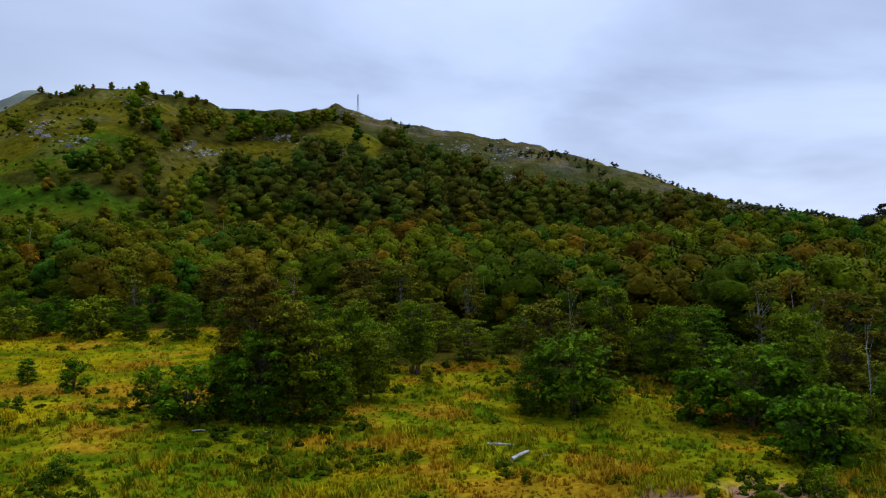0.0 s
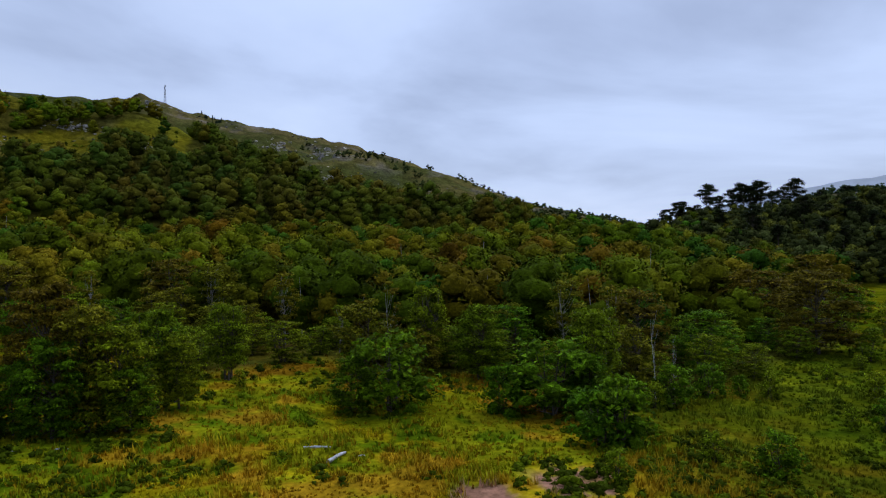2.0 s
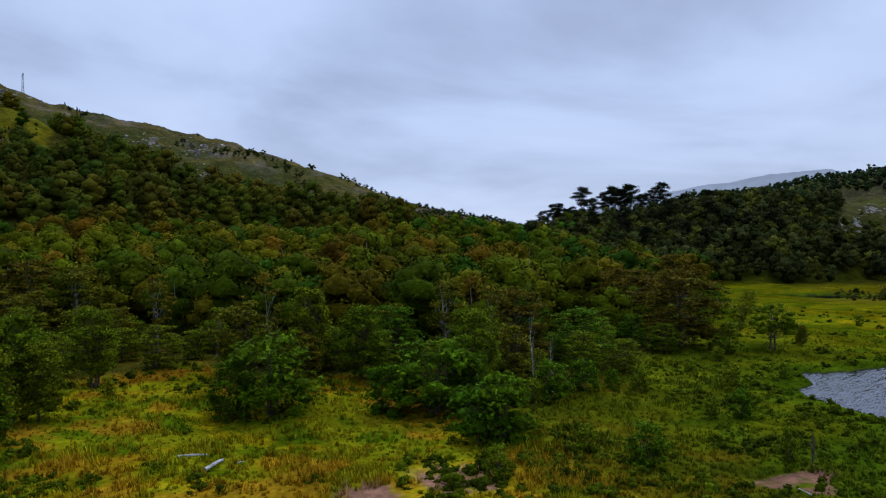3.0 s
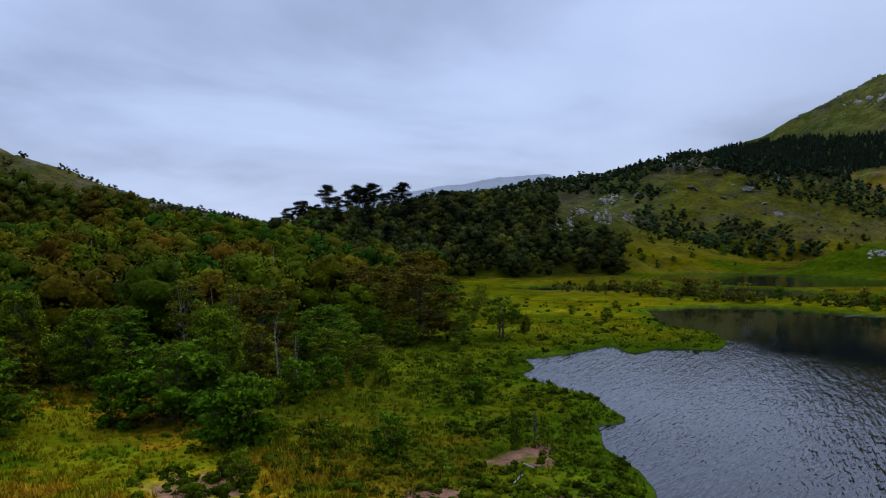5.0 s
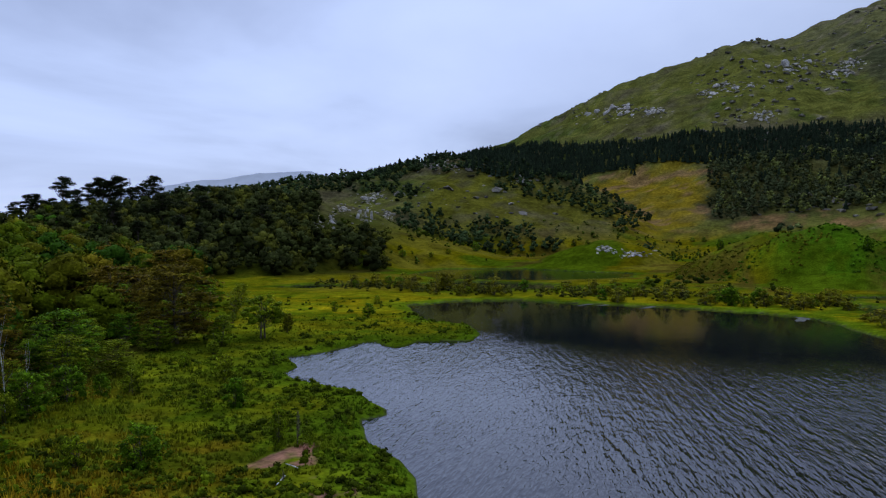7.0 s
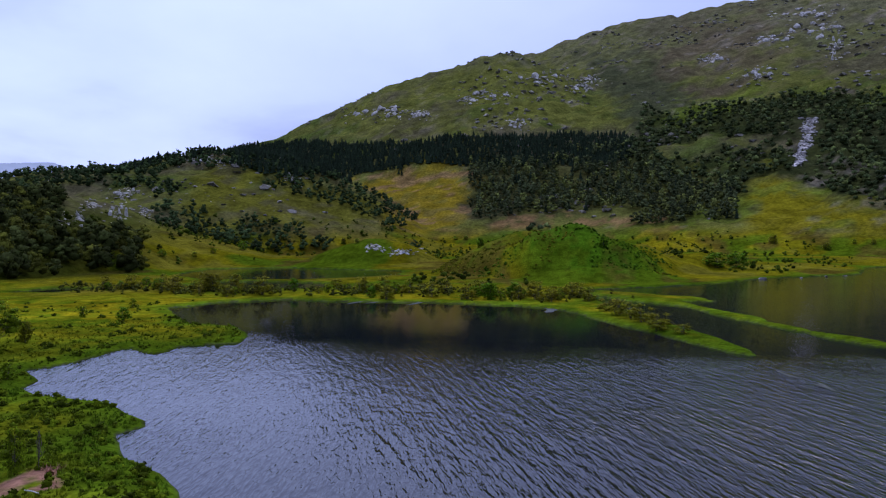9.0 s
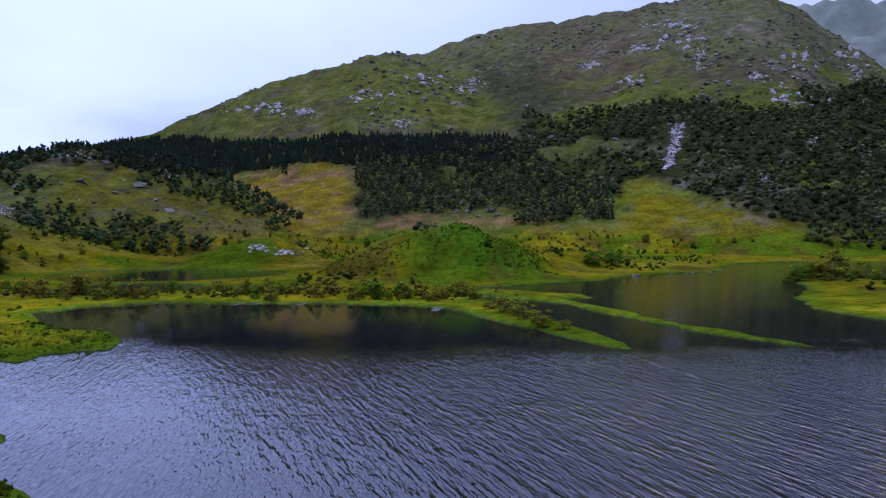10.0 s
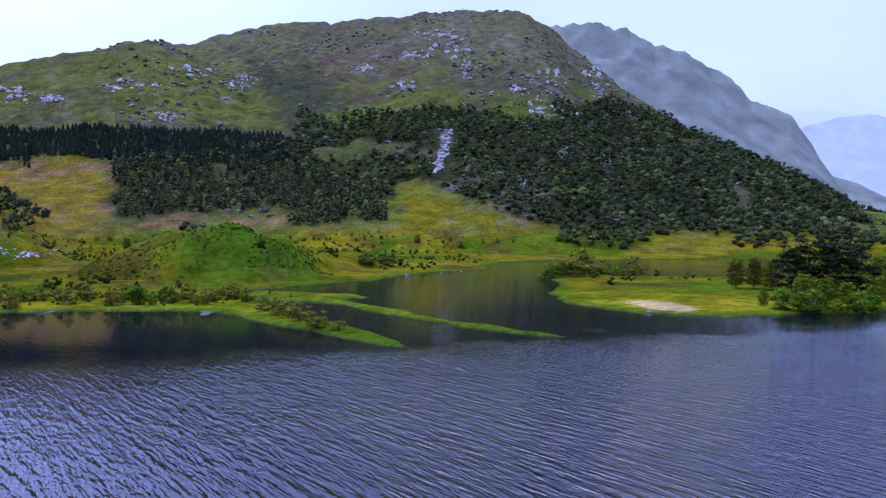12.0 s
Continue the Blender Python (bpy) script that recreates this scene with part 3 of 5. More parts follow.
# ---- helpers for meshes ----
def mesh_object(name, verts, faces, mat, parent=None, tint=None, smooth=False, label="", normals=None):
    me = bpy.data.meshes.new(name)
    verts, faces = np.asarray(verts, np.float32), np.asarray(faces, np.int32)
    n, k = faces.shape
    me.vertices.add(len(verts))
    me.vertices.foreach_set("co", verts.ravel())
    me.loops.add(n * k)
    me.loops.foreach_set("vertex_index", faces.ravel())
    me.polygons.add(n)
    me.polygons.foreach_set("loop_start", np.arange(0, n * k, k, dtype=np.int32))
    me.update(calc_edges=True)
    me.polygons.foreach_set("use_smooth", np.full(n, smooth))
    if tint is not None:
        a = me.color_attributes.new("tint", "FLOAT_COLOR", "POINT")
        a.data.foreach_set("color", np.concatenate([tint, np.ones((len(tint), 1))], 1).astype(np.float32).ravel())
    if normals is not None:
        me.polygons.foreach_set("use_smooth", np.full(n, True))
        me.normals_split_custom_set_from_vertices(np.asarray(normals, np.float32))
    me.materials.append(mat)
    ob = new(name, me)
    ob.parent = parent
    if label:
        tagged(ob, label)
    return ob


def part(name, bm, mat, parent, label="", smooth=False):
    me = bpy.data.meshes.new(name)
    bm.to_mesh(me)
    bm.free()
    me.materials.append(mat)
    for p in me.polygons:
        p.use_smooth = smooth
    ob = new(name, me)
    ob.parent = parent
    if label:
        tagged(ob, label)
    return ob


def thing(name, label, category, group="", kind=""):
    return tagged(new(name), label, category, group, kind)


# ---- the land: one sheet to the horizon ----
def build_land():
    LAND["step"] = 0.3
    az = np.concatenate([-36 + 0.3 * np.arange(575), np.arange(138, 322, 2.0)])
    d = np.concatenate([[0.0], np.geomspace(3, 24, 12)[:-1], np.geomspace(24, 360, 330)[:-1], np.geomspace(360, 2500, 230)[:-1], np.geomspace(2500, 4900, 8)])
    A, D = np.meshgrid(np.radians(az), d)
    X, Y = D * np.sin(A), D * np.cos(A)
    Z = land_z(X, Y)
    rows, cols = X.shape
    LAND["d"], LAND["el"] = d, np.degrees(np.arctan2(np.maximum(Z, 0) - 16, np.maximum(D, 0.1)))
    slope = np.hypot(np.gradient(Z, d, axis=0), np.gradient(Z, axis=1) / np.maximum(D * radians(0.3), 1))
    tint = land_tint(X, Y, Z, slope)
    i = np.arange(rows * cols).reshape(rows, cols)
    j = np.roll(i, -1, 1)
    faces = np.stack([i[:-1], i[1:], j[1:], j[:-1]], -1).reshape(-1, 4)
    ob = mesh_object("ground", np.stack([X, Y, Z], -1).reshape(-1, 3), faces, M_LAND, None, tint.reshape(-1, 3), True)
    tagged(ob, "grassy moor, wooded slopes and craggy green hills round the lake", "ground", "", "structure")


build_land()
lake = bmesh.new()
bmesh.ops.create_grid(lake, x_segments=24, y_segments=24, size=400)
bmesh.ops.translate(lake, vec=(290, -160, 0), verts=lake.verts)
water = part("water", lake, M_WATER, None, "dark rippled lake water that mirrors the grey sky")
tagged(water, "", "lake", "", "structure")


def far_hills(name, rows, depth, mat, label, seed, broken=0.0):
    a = np.arange(rows[0][0], rows[-1][0] + 0.01, 0.1)
    crest = np.interp(a, [r[0] for r in rows], [r[2] for r in rows])
    dist = np.interp(a, [r[0] for r in rows], [r[1] for r in rows])
    u = np.linspace(0, 1.5, 70)
    U, A = np.meshgrid(u, np.radians(a), indexing="ij")
    D = dist - depth * (1 - U)
    X, Y = D * np.sin(A), D * np.cos(A)
    high = 16 + dist * np.tan(np.radians(crest))
    Z = high * np.where(U < 1, U ** 1.1, 1 - (U - 1)) + (fbm(X, Y, 260, 5, seed) * 0.11 + (0.2 - np.abs(fbm(X, Y, 120, 5, seed + 5))) * broken) * high * np.minimum(U, 1)
    r, c = X.shape
    i = np.arange(r * c).reshape(r, c)
    faces = np.stack([i[:-1, :-1], i[:-1, 1:], i[1:, 1:], i[1:, :-1]], -1).reshape(-1, 4)
    ob = mesh_object(name, np.stack([X, Y, Z], -1).reshape(-1, 3), faces, mat, None, None, True)
    tagged(ob, label, "hill", "", "structure")


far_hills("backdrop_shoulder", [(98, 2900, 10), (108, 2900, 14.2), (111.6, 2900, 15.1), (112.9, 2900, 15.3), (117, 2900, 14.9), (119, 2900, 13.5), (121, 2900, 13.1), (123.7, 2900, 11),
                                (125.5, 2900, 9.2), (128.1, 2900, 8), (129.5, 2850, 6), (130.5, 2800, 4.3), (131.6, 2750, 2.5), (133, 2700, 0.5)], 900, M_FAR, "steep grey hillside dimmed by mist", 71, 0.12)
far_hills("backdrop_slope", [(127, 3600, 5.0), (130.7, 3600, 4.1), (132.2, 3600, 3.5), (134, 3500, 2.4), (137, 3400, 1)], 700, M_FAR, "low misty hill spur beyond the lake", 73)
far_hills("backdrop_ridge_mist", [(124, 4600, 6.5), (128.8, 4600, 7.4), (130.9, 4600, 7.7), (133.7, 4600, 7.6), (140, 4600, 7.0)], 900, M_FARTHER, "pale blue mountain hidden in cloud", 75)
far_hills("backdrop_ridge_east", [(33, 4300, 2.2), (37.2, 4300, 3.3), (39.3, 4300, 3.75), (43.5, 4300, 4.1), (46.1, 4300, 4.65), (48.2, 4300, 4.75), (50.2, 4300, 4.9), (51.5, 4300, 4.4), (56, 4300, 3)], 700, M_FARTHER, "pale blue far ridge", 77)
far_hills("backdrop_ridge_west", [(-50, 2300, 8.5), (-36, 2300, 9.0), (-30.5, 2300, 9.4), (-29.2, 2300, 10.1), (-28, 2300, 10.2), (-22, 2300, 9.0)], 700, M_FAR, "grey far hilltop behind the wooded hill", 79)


# ---- plants: parts and kinds ----
def joined(pieces):
    """Several (verts, faces) as one."""
    out_v, out_f, n = [], [], 0
    for v, f in pieces:
        out_v.append(np.asarray(v, float))
        out_f.append(np.asarray(f, int) + n)
        n += len(v)
    return np.concatenate(out_v), np.concatenate(out_f)


def tube(points, radii, sides=6):
    points = np.asarray(points, float)
    a = np.linspace(0, 2 * math.pi, sides, endpoint=False)
    along = np.gradient(points, axis=0)
    verts = []
    for p, g, r in zip(points, along, radii):
        g = g / (np.linalg.norm(g) + 1e-9)
        u = np.cross(g, (0.31, 0.95, 0.05))
        u /= np.linalg.norm(u) + 1e-9
        w = np.cross(g, u)
        verts.append(p + r * (np.cos(a)[:, None] * u + np.sin(a)[:, None] * w))
    i = np.arange(len(points) * sides).reshape(len(points), sides)
    j = np.roll(i, -1, 1)
    return np.concatenate(verts), np.stack([i[:-1], j[:-1], j[1:], i[1:]], -1).reshape(-1, 4)


def cards(centres, normals, sizes, rng, narrow=0.62):
    """Leaf sprays: a small pointed blade at each centre, across its normal."""
    n = len(centres)
    normals = normals / (np.linalg.norm(normals, axis=1, keepdims=True) + 1e-9)
    ref = rng.normal(size=(n, 3))
    u = np.cross(normals, ref)
    u /= np.linalg.norm(u, axis=1, keepdims=True) + 1e-9
    w = np.cross(normals, u)
    s = np.asarray(sizes).reshape(-1, 1)
    v = np.stack([centres - u * s * 0.8 - w * s * narrow, centres + u * s * 1.1, centres - u * s * 0.8 + w * s * narrow], 1)
    return v.reshape(-1, 3), np.arange(3 * n).reshape(n, 3)


def ball(level):
    bm = bmesh.new()
    bmesh.ops.create_icosphere(bm, subdivisions=level, radius=1.0)
    bm.verts.ensure_lookup_table()
    v = np.array([tuple(q.co) for q in bm.verts])
    f = np.array([[q.index for q in face.verts] for face in bm.faces])
    bm.free()
    return v, f


BALLS = {k: ball(k) for k in (1, 2)}


def cores(centres, radii, level, flat, rng, rag=0.22):
    """The dense inside of each clump: a lumpy mass under the leaf sprays."""
    v, f = BALLS[level]
    k, m = len(centres), len(v)
    r = np.asarray(radii)[:, None] * (1 + rng.uniform(-rag, rag, (k, m)))
    pos = centres[:, None] + v[None] * r[..., None] * np.asarray(flat)
    faces = f[None] + (np.arange(k) * m)[:, None, None]
    return pos.reshape(-1, 3), faces.reshape(-1, 3), np.broadcast_to(v[None], (k, m, 3)).reshape(-1, 3)


def directions(n, rng, up=0.0):
    v = rng.normal(size=(n, 3))
    v /= np.linalg.norm(v, axis=1, keepdims=True)
    v[:, 2] = v[:, 2] * (1 - up * 0.4) + up * 0.4
    return v / np.linalg.norm(v, axis=1, keepdims=True)


def crown_clumps(high, wide, low, n, rng, profile=0.8):
    """Centres and radii of the leaf clumps of a crown."""
    f = (np.arange(n) + rng.uniform(-2.5, 3.5, n)) / n
    f = np.clip(f, 0, 1)
    radius = wide * np.clip(np.sin(math.pi * (0.24 + 0.65 * f)), 0, 1) ** profile
    a = rng.uniform(0, 2 * math.pi) + np.arange(n) * 2.39996 + rng.normal(0, 0.3, n)
    r = radius * np.sqrt(rng.uniform(0.3, 1.0, n)) * 0.8
    c = np.stack([r * np.cos(a), r * np.sin(a), low + (high - low) * (0.04 + 0.88 * f)], 1)
    return c, wide * rng.uniform(0.26, 0.48, n) * (1.05 - 0.3 * f) * (36 / n) ** 0.2


def leaves_of(centres, radii, per, size, rng, flat=0.6, up=0.3, level=1):
    """Leaf sprays over lumpy clumps, thickest on their upper sides."""
    k = len(centres)
    squash = np.array([1, 1, flat])
    v0, f0, n0 = cores(centres, radii * 0.46, level, squash, rng, 0.35)
    dirs = directions(k * per, rng, up)
    c, r = np.repeat(centres, per, 0), np.repeat(radii, per)
    pos = c + dirs * (r * rng.uniform(0.35, 1.2, k * per) ** 0.7)[:, None] * squash
    pos[:, 2] -= 0.16 * np.repeat(radii, per) * rng.uniform(0, 1, k * per)
    v1, f1 = cards(pos, dirs * 0.6 + rng.normal(0, 0.5, (k * per, 3)) + np.array([0, 0, 0.8]), size * rng.uniform(0.6, 1.35, k * per), rng)
    middle = centres.mean(0)
    pv = np.concatenate([v0, v1])
    out = pv - middle
    out /= np.linalg.norm(out, axis=1, keepdims=True) + 1e-9
    soft = np.concatenate([n0, np.repeat(dirs * 0.6 + rng.normal(0, 0.42, dirs.shape) + np.array([0, 0, 0.6]), 3, 0)]) + out * 0.4
    return pv, np.concatenate([f0, f1 + len(v0)]), soft / np.linalg.norm(soft, axis=1, keepdims=True)


def stems_of(high, low, centres, rng, girth, stems=1, lean=0.06, sides=6):
    """Trunk, or several, with limbs that reach into the clumps."""
    pieces = []
    for s in range(stems):
        off = rng.normal(0, 0.05 * high * (stems > 1), 2)
        top = np.array([off[0] * 2.2 + rng.normal(0, lean) * high, off[1] * 2.2 + rng.normal(0, lean) * high, high * 0.9])
        t = np.linspace(0, 1, 7)
        bend = np.stack([np.sin(t * 5 + s) * 0.012 * high, np.cos(t * 4 + s * 2) * 0.012 * high, 0 * t], 1)
        path = np.array([off[0], off[1], -0.4])[None] * (1 - t[:, None]) + top[None] * t[:, None] + bend
        pieces.append(tube(path, girth * (1 - 0.88 * t) * (1 + 0.5 * np.exp(-t * 14)), sides))
        for k in range(s, len(centres), stems):
            c = centres[k]
            h = np.clip((c[2] / high) * 0.75, 0.14, 0.85)
            start = path[0] * (1 - h) + path[-1] * h
            mid = (start + c) / 2 + np.array([0, 0, -0.05 * high]) + rng.normal(0, 0.02 * high, 3)
            pieces.append(tube([start, mid, c], [girth * (1 - h) * 0.45 + 0.015, girth * 0.2, 0.012], 4))
    return joined(pieces)


def tree_kind(name, label, high, wide, low, clumps, per, size, leaf, bark, seed, stems=1, girth=0.16, profile=0.8, flat=0.62, category="tree", group="trees at the meadow", level=1):
    rng = np.random.default_rng(seed)
    root = thing(name, label, category, group)
    c, r = crown_clumps(high, wide, low, clumps, rng, profile)
    v, f = stems_of(high, low, c, rng, girth, stems)
    mesh_object("trunk" if category == "tree" else "stem", v, f, bark, root, None, True)
    v, f, nv = leaves_of(c, r * 1.08, per, size, rng, flat, 0.7, level)
    mesh_object("crown", v, f, leaf, root, normals=nv)
    return root


def pine_kind(name, seed, high=15.0):
    """Scots pine: a stem forked above, with broken plates of dark needles one above the other."""
    rng = np.random.default_rng(seed)
    root = thing(name, "tall dark scots pine with a bare stem and flat crown", "tree", "pines on the hill")
    n = 40
    plate = rng.integers(0, 5, n)
    f = np.array([0.58, 0.69, 0.80, 0.89, 0.96])[plate] + rng.normal(0, 0.018, n)
    reach = np.array([0.20, 0.28, 0.30, 0.25, 0.15])[plate]
    a = rng.uniform(0, 6.3) + plate * 2.1 + rng.normal(0, 1.2, n)
    r = high * reach * np.sqrt(rng.uniform(0.02, 1.0, n)) * 0.8
    c = np.stack([r * np.cos(a), r * np.sin(a), high * f - 0.25 * r], 1)
    rad = high * rng.uniform(0.06, 0.10, n)
    v, g = stems_of(high, high * 0.4, c, rng, 0.3, 1, 0.03)
    mesh_object("trunk", v, g, M_BARK, root, None, True)
    v, g, nv = leaves_of(c, rad * 1.1, 90, 0.24, rng, 0.55, 0.5)
    mesh_object("crown", v, g, M_PINE, root, normals=nv)
    return root


def bare_kind(name, label, high, seed, mat, twigs=6, girth=0.12):
    rng = np.random.default_rng(seed)
    root = thing(name, label, "tree", "bare trees")
    f = np.linspace(0.35, 0.98, twigs)
    a = np.arange(twigs) * 2.4
    r = high * 0.13 * (1.1 - f) * rng.uniform(0.2, 1.4, twigs)
    c = np.stack([r * np.cos(a), r * np.sin(a), high * np.clip(f + 0.05, 0, 1)], 1)
    v, g = stems_of(high, 0.3 * high, c, rng, girth, 1, 0.03)
    mesh_object("trunk", v, g, mat, root, None, True)
    return root


FORMS = ((3.6, 0.7, M_OAK, 1, 0.8), (3.1, 1.6, M_OAK, 3, 0.7), (3.9, 0.2, M_ALDER, 1, 0.7), (3.3, 0.9, M_OAK, 2, 0.8), (2.9, 0.8, M_BIRCH, 1, 0.7), (3.3, 0.9, M_RUSTY, 1, 0.8))
OAKS = [tree_kind("broadleaf_tree", "leafy broadleaf tree standing in the rough grass", 10, w, lo, 64, 115, 0.15, m, M_BARK, 100 + k, st, 0.15, pr, 0.48) for k, (w, lo, m, st, pr) in enumerate(FORMS)]
HEM = [tree_kind("broadleaf_tree", "leafy broadleaf tree at the edge of the wood", 10, w, lo * 0.5 + 0.2, 44, 66, 0.18, m, M_BARK, 110 + k, st, 0.11, pr, 0.5, group="trees along the wood") for k, (w, lo, m, st, pr) in enumerate(FORMS)]
BIRCHES = [tree_kind("birch_tree", "slender birch with a pale stem and thin olive crown", 11, w, 2.0, 30, 50, 0.15, m, M_BIRCHBARK, 130 + k, 1, 0.075, 0.7, 0.7)
           for k, (w, m) in enumerate(((1.9, M_BIRCH), (2.2, M_BIRCH), (1.7, M_OAK)))]
RUSTY = tree_kind("birch_tree", "thin birch with a pale stem and sparse yellowing leaves", 11, 1.9, 3.0, 16, 40, 0.13, M_RUSTY, M_BIRCHBARK, 140, 1, 0.08, 0.7, 0.5)
BUSHES = [tree_kind("bush", "dense dark green bush in the rough grass", 3, 1.6, 0.1, 20, 62, 0.12, m, M_BARK, 150 + k, 3, 0.05, 0.6, 0.75, "bush", "bushes")
          for k, m in enumerate((M_ALDER, M_OAK, M_ALDER))]
WILLOWS = [tree_kind("willow_bush", "pale olive willow bush on the low bank", 3, 1.5, 0.1, 12, 44, 0.13, M_BIRCH, M_BARK, 160 + k, 4, 0.04, 0.6, 0.75, "bush", "willows on the bank") for k in range(2)]
DARK = tree_kind("dark_tree", "dense dark evergreen tree on the headland", 12, 3.9, 1.0, 36, 60, 0.24, M_PINE, M_BARK, 175, 1, 0.2, 0.6, 0.55, "tree", "dark trees")
WIDE = tree_kind("spreading_tree", "low spreading tree with an umbrella crown on the marsh", 6.4, 3.5, 2.0, 30, 70, 0.13, M_OAK, M_BARK, 170, 2, 0.16, 0.55, 0.6)
PINES = [pine_kind("pine_tree", 180 + k, 15) for k in range(3)]
DEADS = [bare_kind("dead_tree", "bleached bare dead tree without leaves", 9, 190, M_DEAD, 6, 0.06), bare_kind("dead_tree", "bleached bare dead tree without leaves", 9, 191, M_DEAD, 7, 0.06)]
SCRAGS = [bare_kind("leafless_shrub", "leafless reddish twiggy shrub beside bare peat", 2.6, 195, M_BARK, 26, 0.022)]
STOCK = OAKS + HEM + BIRCHES + [RUSTY] + BUSHES + WILLOWS + [WIDE, DARK] + PINES + DEADS + SCRAGS
SIZE = {ob: h for group, h in ((OAKS, 10), (HEM, 10), (BIRCHES, 11), ([RUSTY], 11), (BUSHES, 3), (WILLOWS, 3), ([WIDE], 6.4), ([DARK], 12), (PINES, 15), (DEADS, 9), (SCRAGS, 2.6)) for ob in group}
USED = set()
veg = np.random.default_rng(7)


def plant(kind, x, y, high, wide=1.0, sink=0.0):
    """Sets one plant of that kind on the ground; the first takes the kind itself, the rest are copies."""
    z = float(land_z(np.array([x]), np.array([y]))[0]) - sink
    k = high / SIZE[kind]
    m = pose(x, y, z, 0, 0, float(veg.uniform(0, 360))) @ Matrix.Diagonal((k * wide, k * wide, k, 1))
    if kind in USED:
        return copy_thing(kind, m)
    USED.add(kind)
    kind.matrix_basis = m
    return kind


# the clump in the meadow and the trees along the wood's hem
for kind, x, y, high, wide in (
        (BUSHES[0], -20.4, 59.5, 4.6, 1.15), (OAKS[5], -16.2, 64, 11.8, 1.0), (OAKS[4], -12.6, 61.5, 10.2, 0.95), (OAKS[2], -14.6, 60.2, 7.8, 0.95), (OAKS[0], -10.4, 61, 8.8, 0.95), (OAKS[2], -9.4, 60.4, 7.0, 1.15),
        (OAKS[1], -8.6, 68.5, 9.3, 0.9), (OAKS[0], -6.6, 67.5, 7.6, 0.95), (OAKS[2], -17.6, 61.2, 7.4, 0.9), (OAKS[1], -3.1, 82, 9.2, 1.05), (OAKS[2], 7.9, 65, 6.5, 1.15), (BUSHES[0], 11.2, 64.6, 4.4, 1.0),
        (BUSHES[1], 13.4, 72, 3.4, 0.9), (OAKS[0], 22.6, 76, 9.6, 1.0), (OAKS[1], 18.5, 82, 11, 0.9), (BUSHES[2], 20.6, 61.5, 4.4, 0.9), (OAKS[0], 29.6, 63.5, 10.8, 0.95), (OAKS[2], 28.2, 60.5, 7.2, 1.05),
        (BUSHES[0], 24.6, 60.5, 4.2, 1.1), (BUSHES[2], 25.6, 50, 3.6, 1.1), (BUSHES[0], 24.4, 50.6, 2.9, 1.0), (RUSTY, 14.5, 83.5, 11.2, 0.8), (RUSTY, 11.6, 86, 9.0, 0.8), (BIRCHES[2], 34, 69, 9.4, 0.9),
        (OAKS[2], -42, 75.5, 3.5, 1.1), (BUSHES[2], -35.9, 72.6, 2.2, 1.05), (BUSHES[0], -25.6, 65.3, 2.4, 0.8), (BUSHES[0], -23.3, 45.4, 1.0, 1.1), (BUSHES[1], -1.7, 75.9, 1.5, 1.0),
        (OAKS[2], -46, 112, 7.0, 1.2), (BUSHES[1], -53, 113, 5.6, 1.3), (OAKS[2], -57, 116, 7.6, 1.2), (OAKS[2], -63, 118, 7.0, 1.2), (OAKS[2], -70, 122, 8.6, 1.2), (OAKS[3], -78, 124, 8.0, 1.2), (BUSHES[1], -65, 114, 4.4, 1.3), (OAKS[2], -39, 113, 8.8, 1.15), (OAKS[2], -31, 111, 9.2, 1.15), (OAKS[0], -24, 108, 9.4, 1.0)):
    plant(kind, x, y, high, wide)
# saplings and bushes on the shore meadow
for x, y, high in ((30.1, 45, 1.9), (32.7, 41.6, 1.9), (37.1, 61.7, 2.6), (47.9, 62.4, 2.3), (43, 64.9, 2.1), (46.1, 64.5, 1.5), (48.9, 49.7, 1.8), (46.4, 50.5, 1.6), (68.7, 63.3, 1.6), (57.7, 60, 2.4),
                   (21.5, 42.3, 1.9), (118.8, 84.9, 1.6), (123.2, 96.7, 1.8), (141.7, 99, 1.8), (34.5, 60.5, 2.2), (61, 70, 1.5)):
    plant(BUSHES[int(veg.integers(3))], x, y, high, 0.9)
plant(WIDE, 84.1, 79.6, 6.6)
plant(OAKS[4], 91.4, 81.2, 3.2, 1.1)
for x, y, high in ((102.8, 105, 4.5), (121, 121, 5), (96, 98, 4.2), (76, 80, 4.5), (89, 93, 4.6), (70, 75, 4.0)):
    plant(HEM[int(veg.integers(4))], x, y, high, 1.35)
plant(SCRAGS[0], 42.3, 36.6, 2.7, 1.3)
plant(SCRAGS[0], 35, 31.5, 1.1, 1.3)
plant(BUSHES[1], 41.3, 37.6, 2.6, 0.5)
for k, (x, y, high) in enumerate(((37, 64.8, 8.6), (39.6, 65.6, 6.2))):
    plant(DEADS[k % 2], x, y, high, 0.8)
# pines on their hill
near_crest = (LAND["d"] > 380) & (LAND["d"] < 470)
for az, top in ((30.4, 1.7), (31.7, 2.5), (32.6, 2.2), (33.3, 3.5), (34.1, 2.7), (35.0, 2.4), (35.7, 3.4), (36.2, 2.5), (36.8, 3.5), (37.6, 2.8), (39.0, 3.0), (40.6, 3.0), (42.2, 3.1), (31.2, 1.6), (38.3, 2.6)):
    column = np.where(near_crest, LAND["el"][:, int(round((az + 36) / LAND["step"]))], -90)
    r = int(np.argmax(column))
    d, base = float(LAND["d"][r]), float(column[r])
    high = max(d * (math.tan(radians(top + 0.55)) - math.tan(radians(base))), 7.0)
    plant(PINES[int(veg.integers(3))], d * math.sin(radians(az)), d * math.cos(radians(az)), high, 1.05 if high > 11 else 1.4)
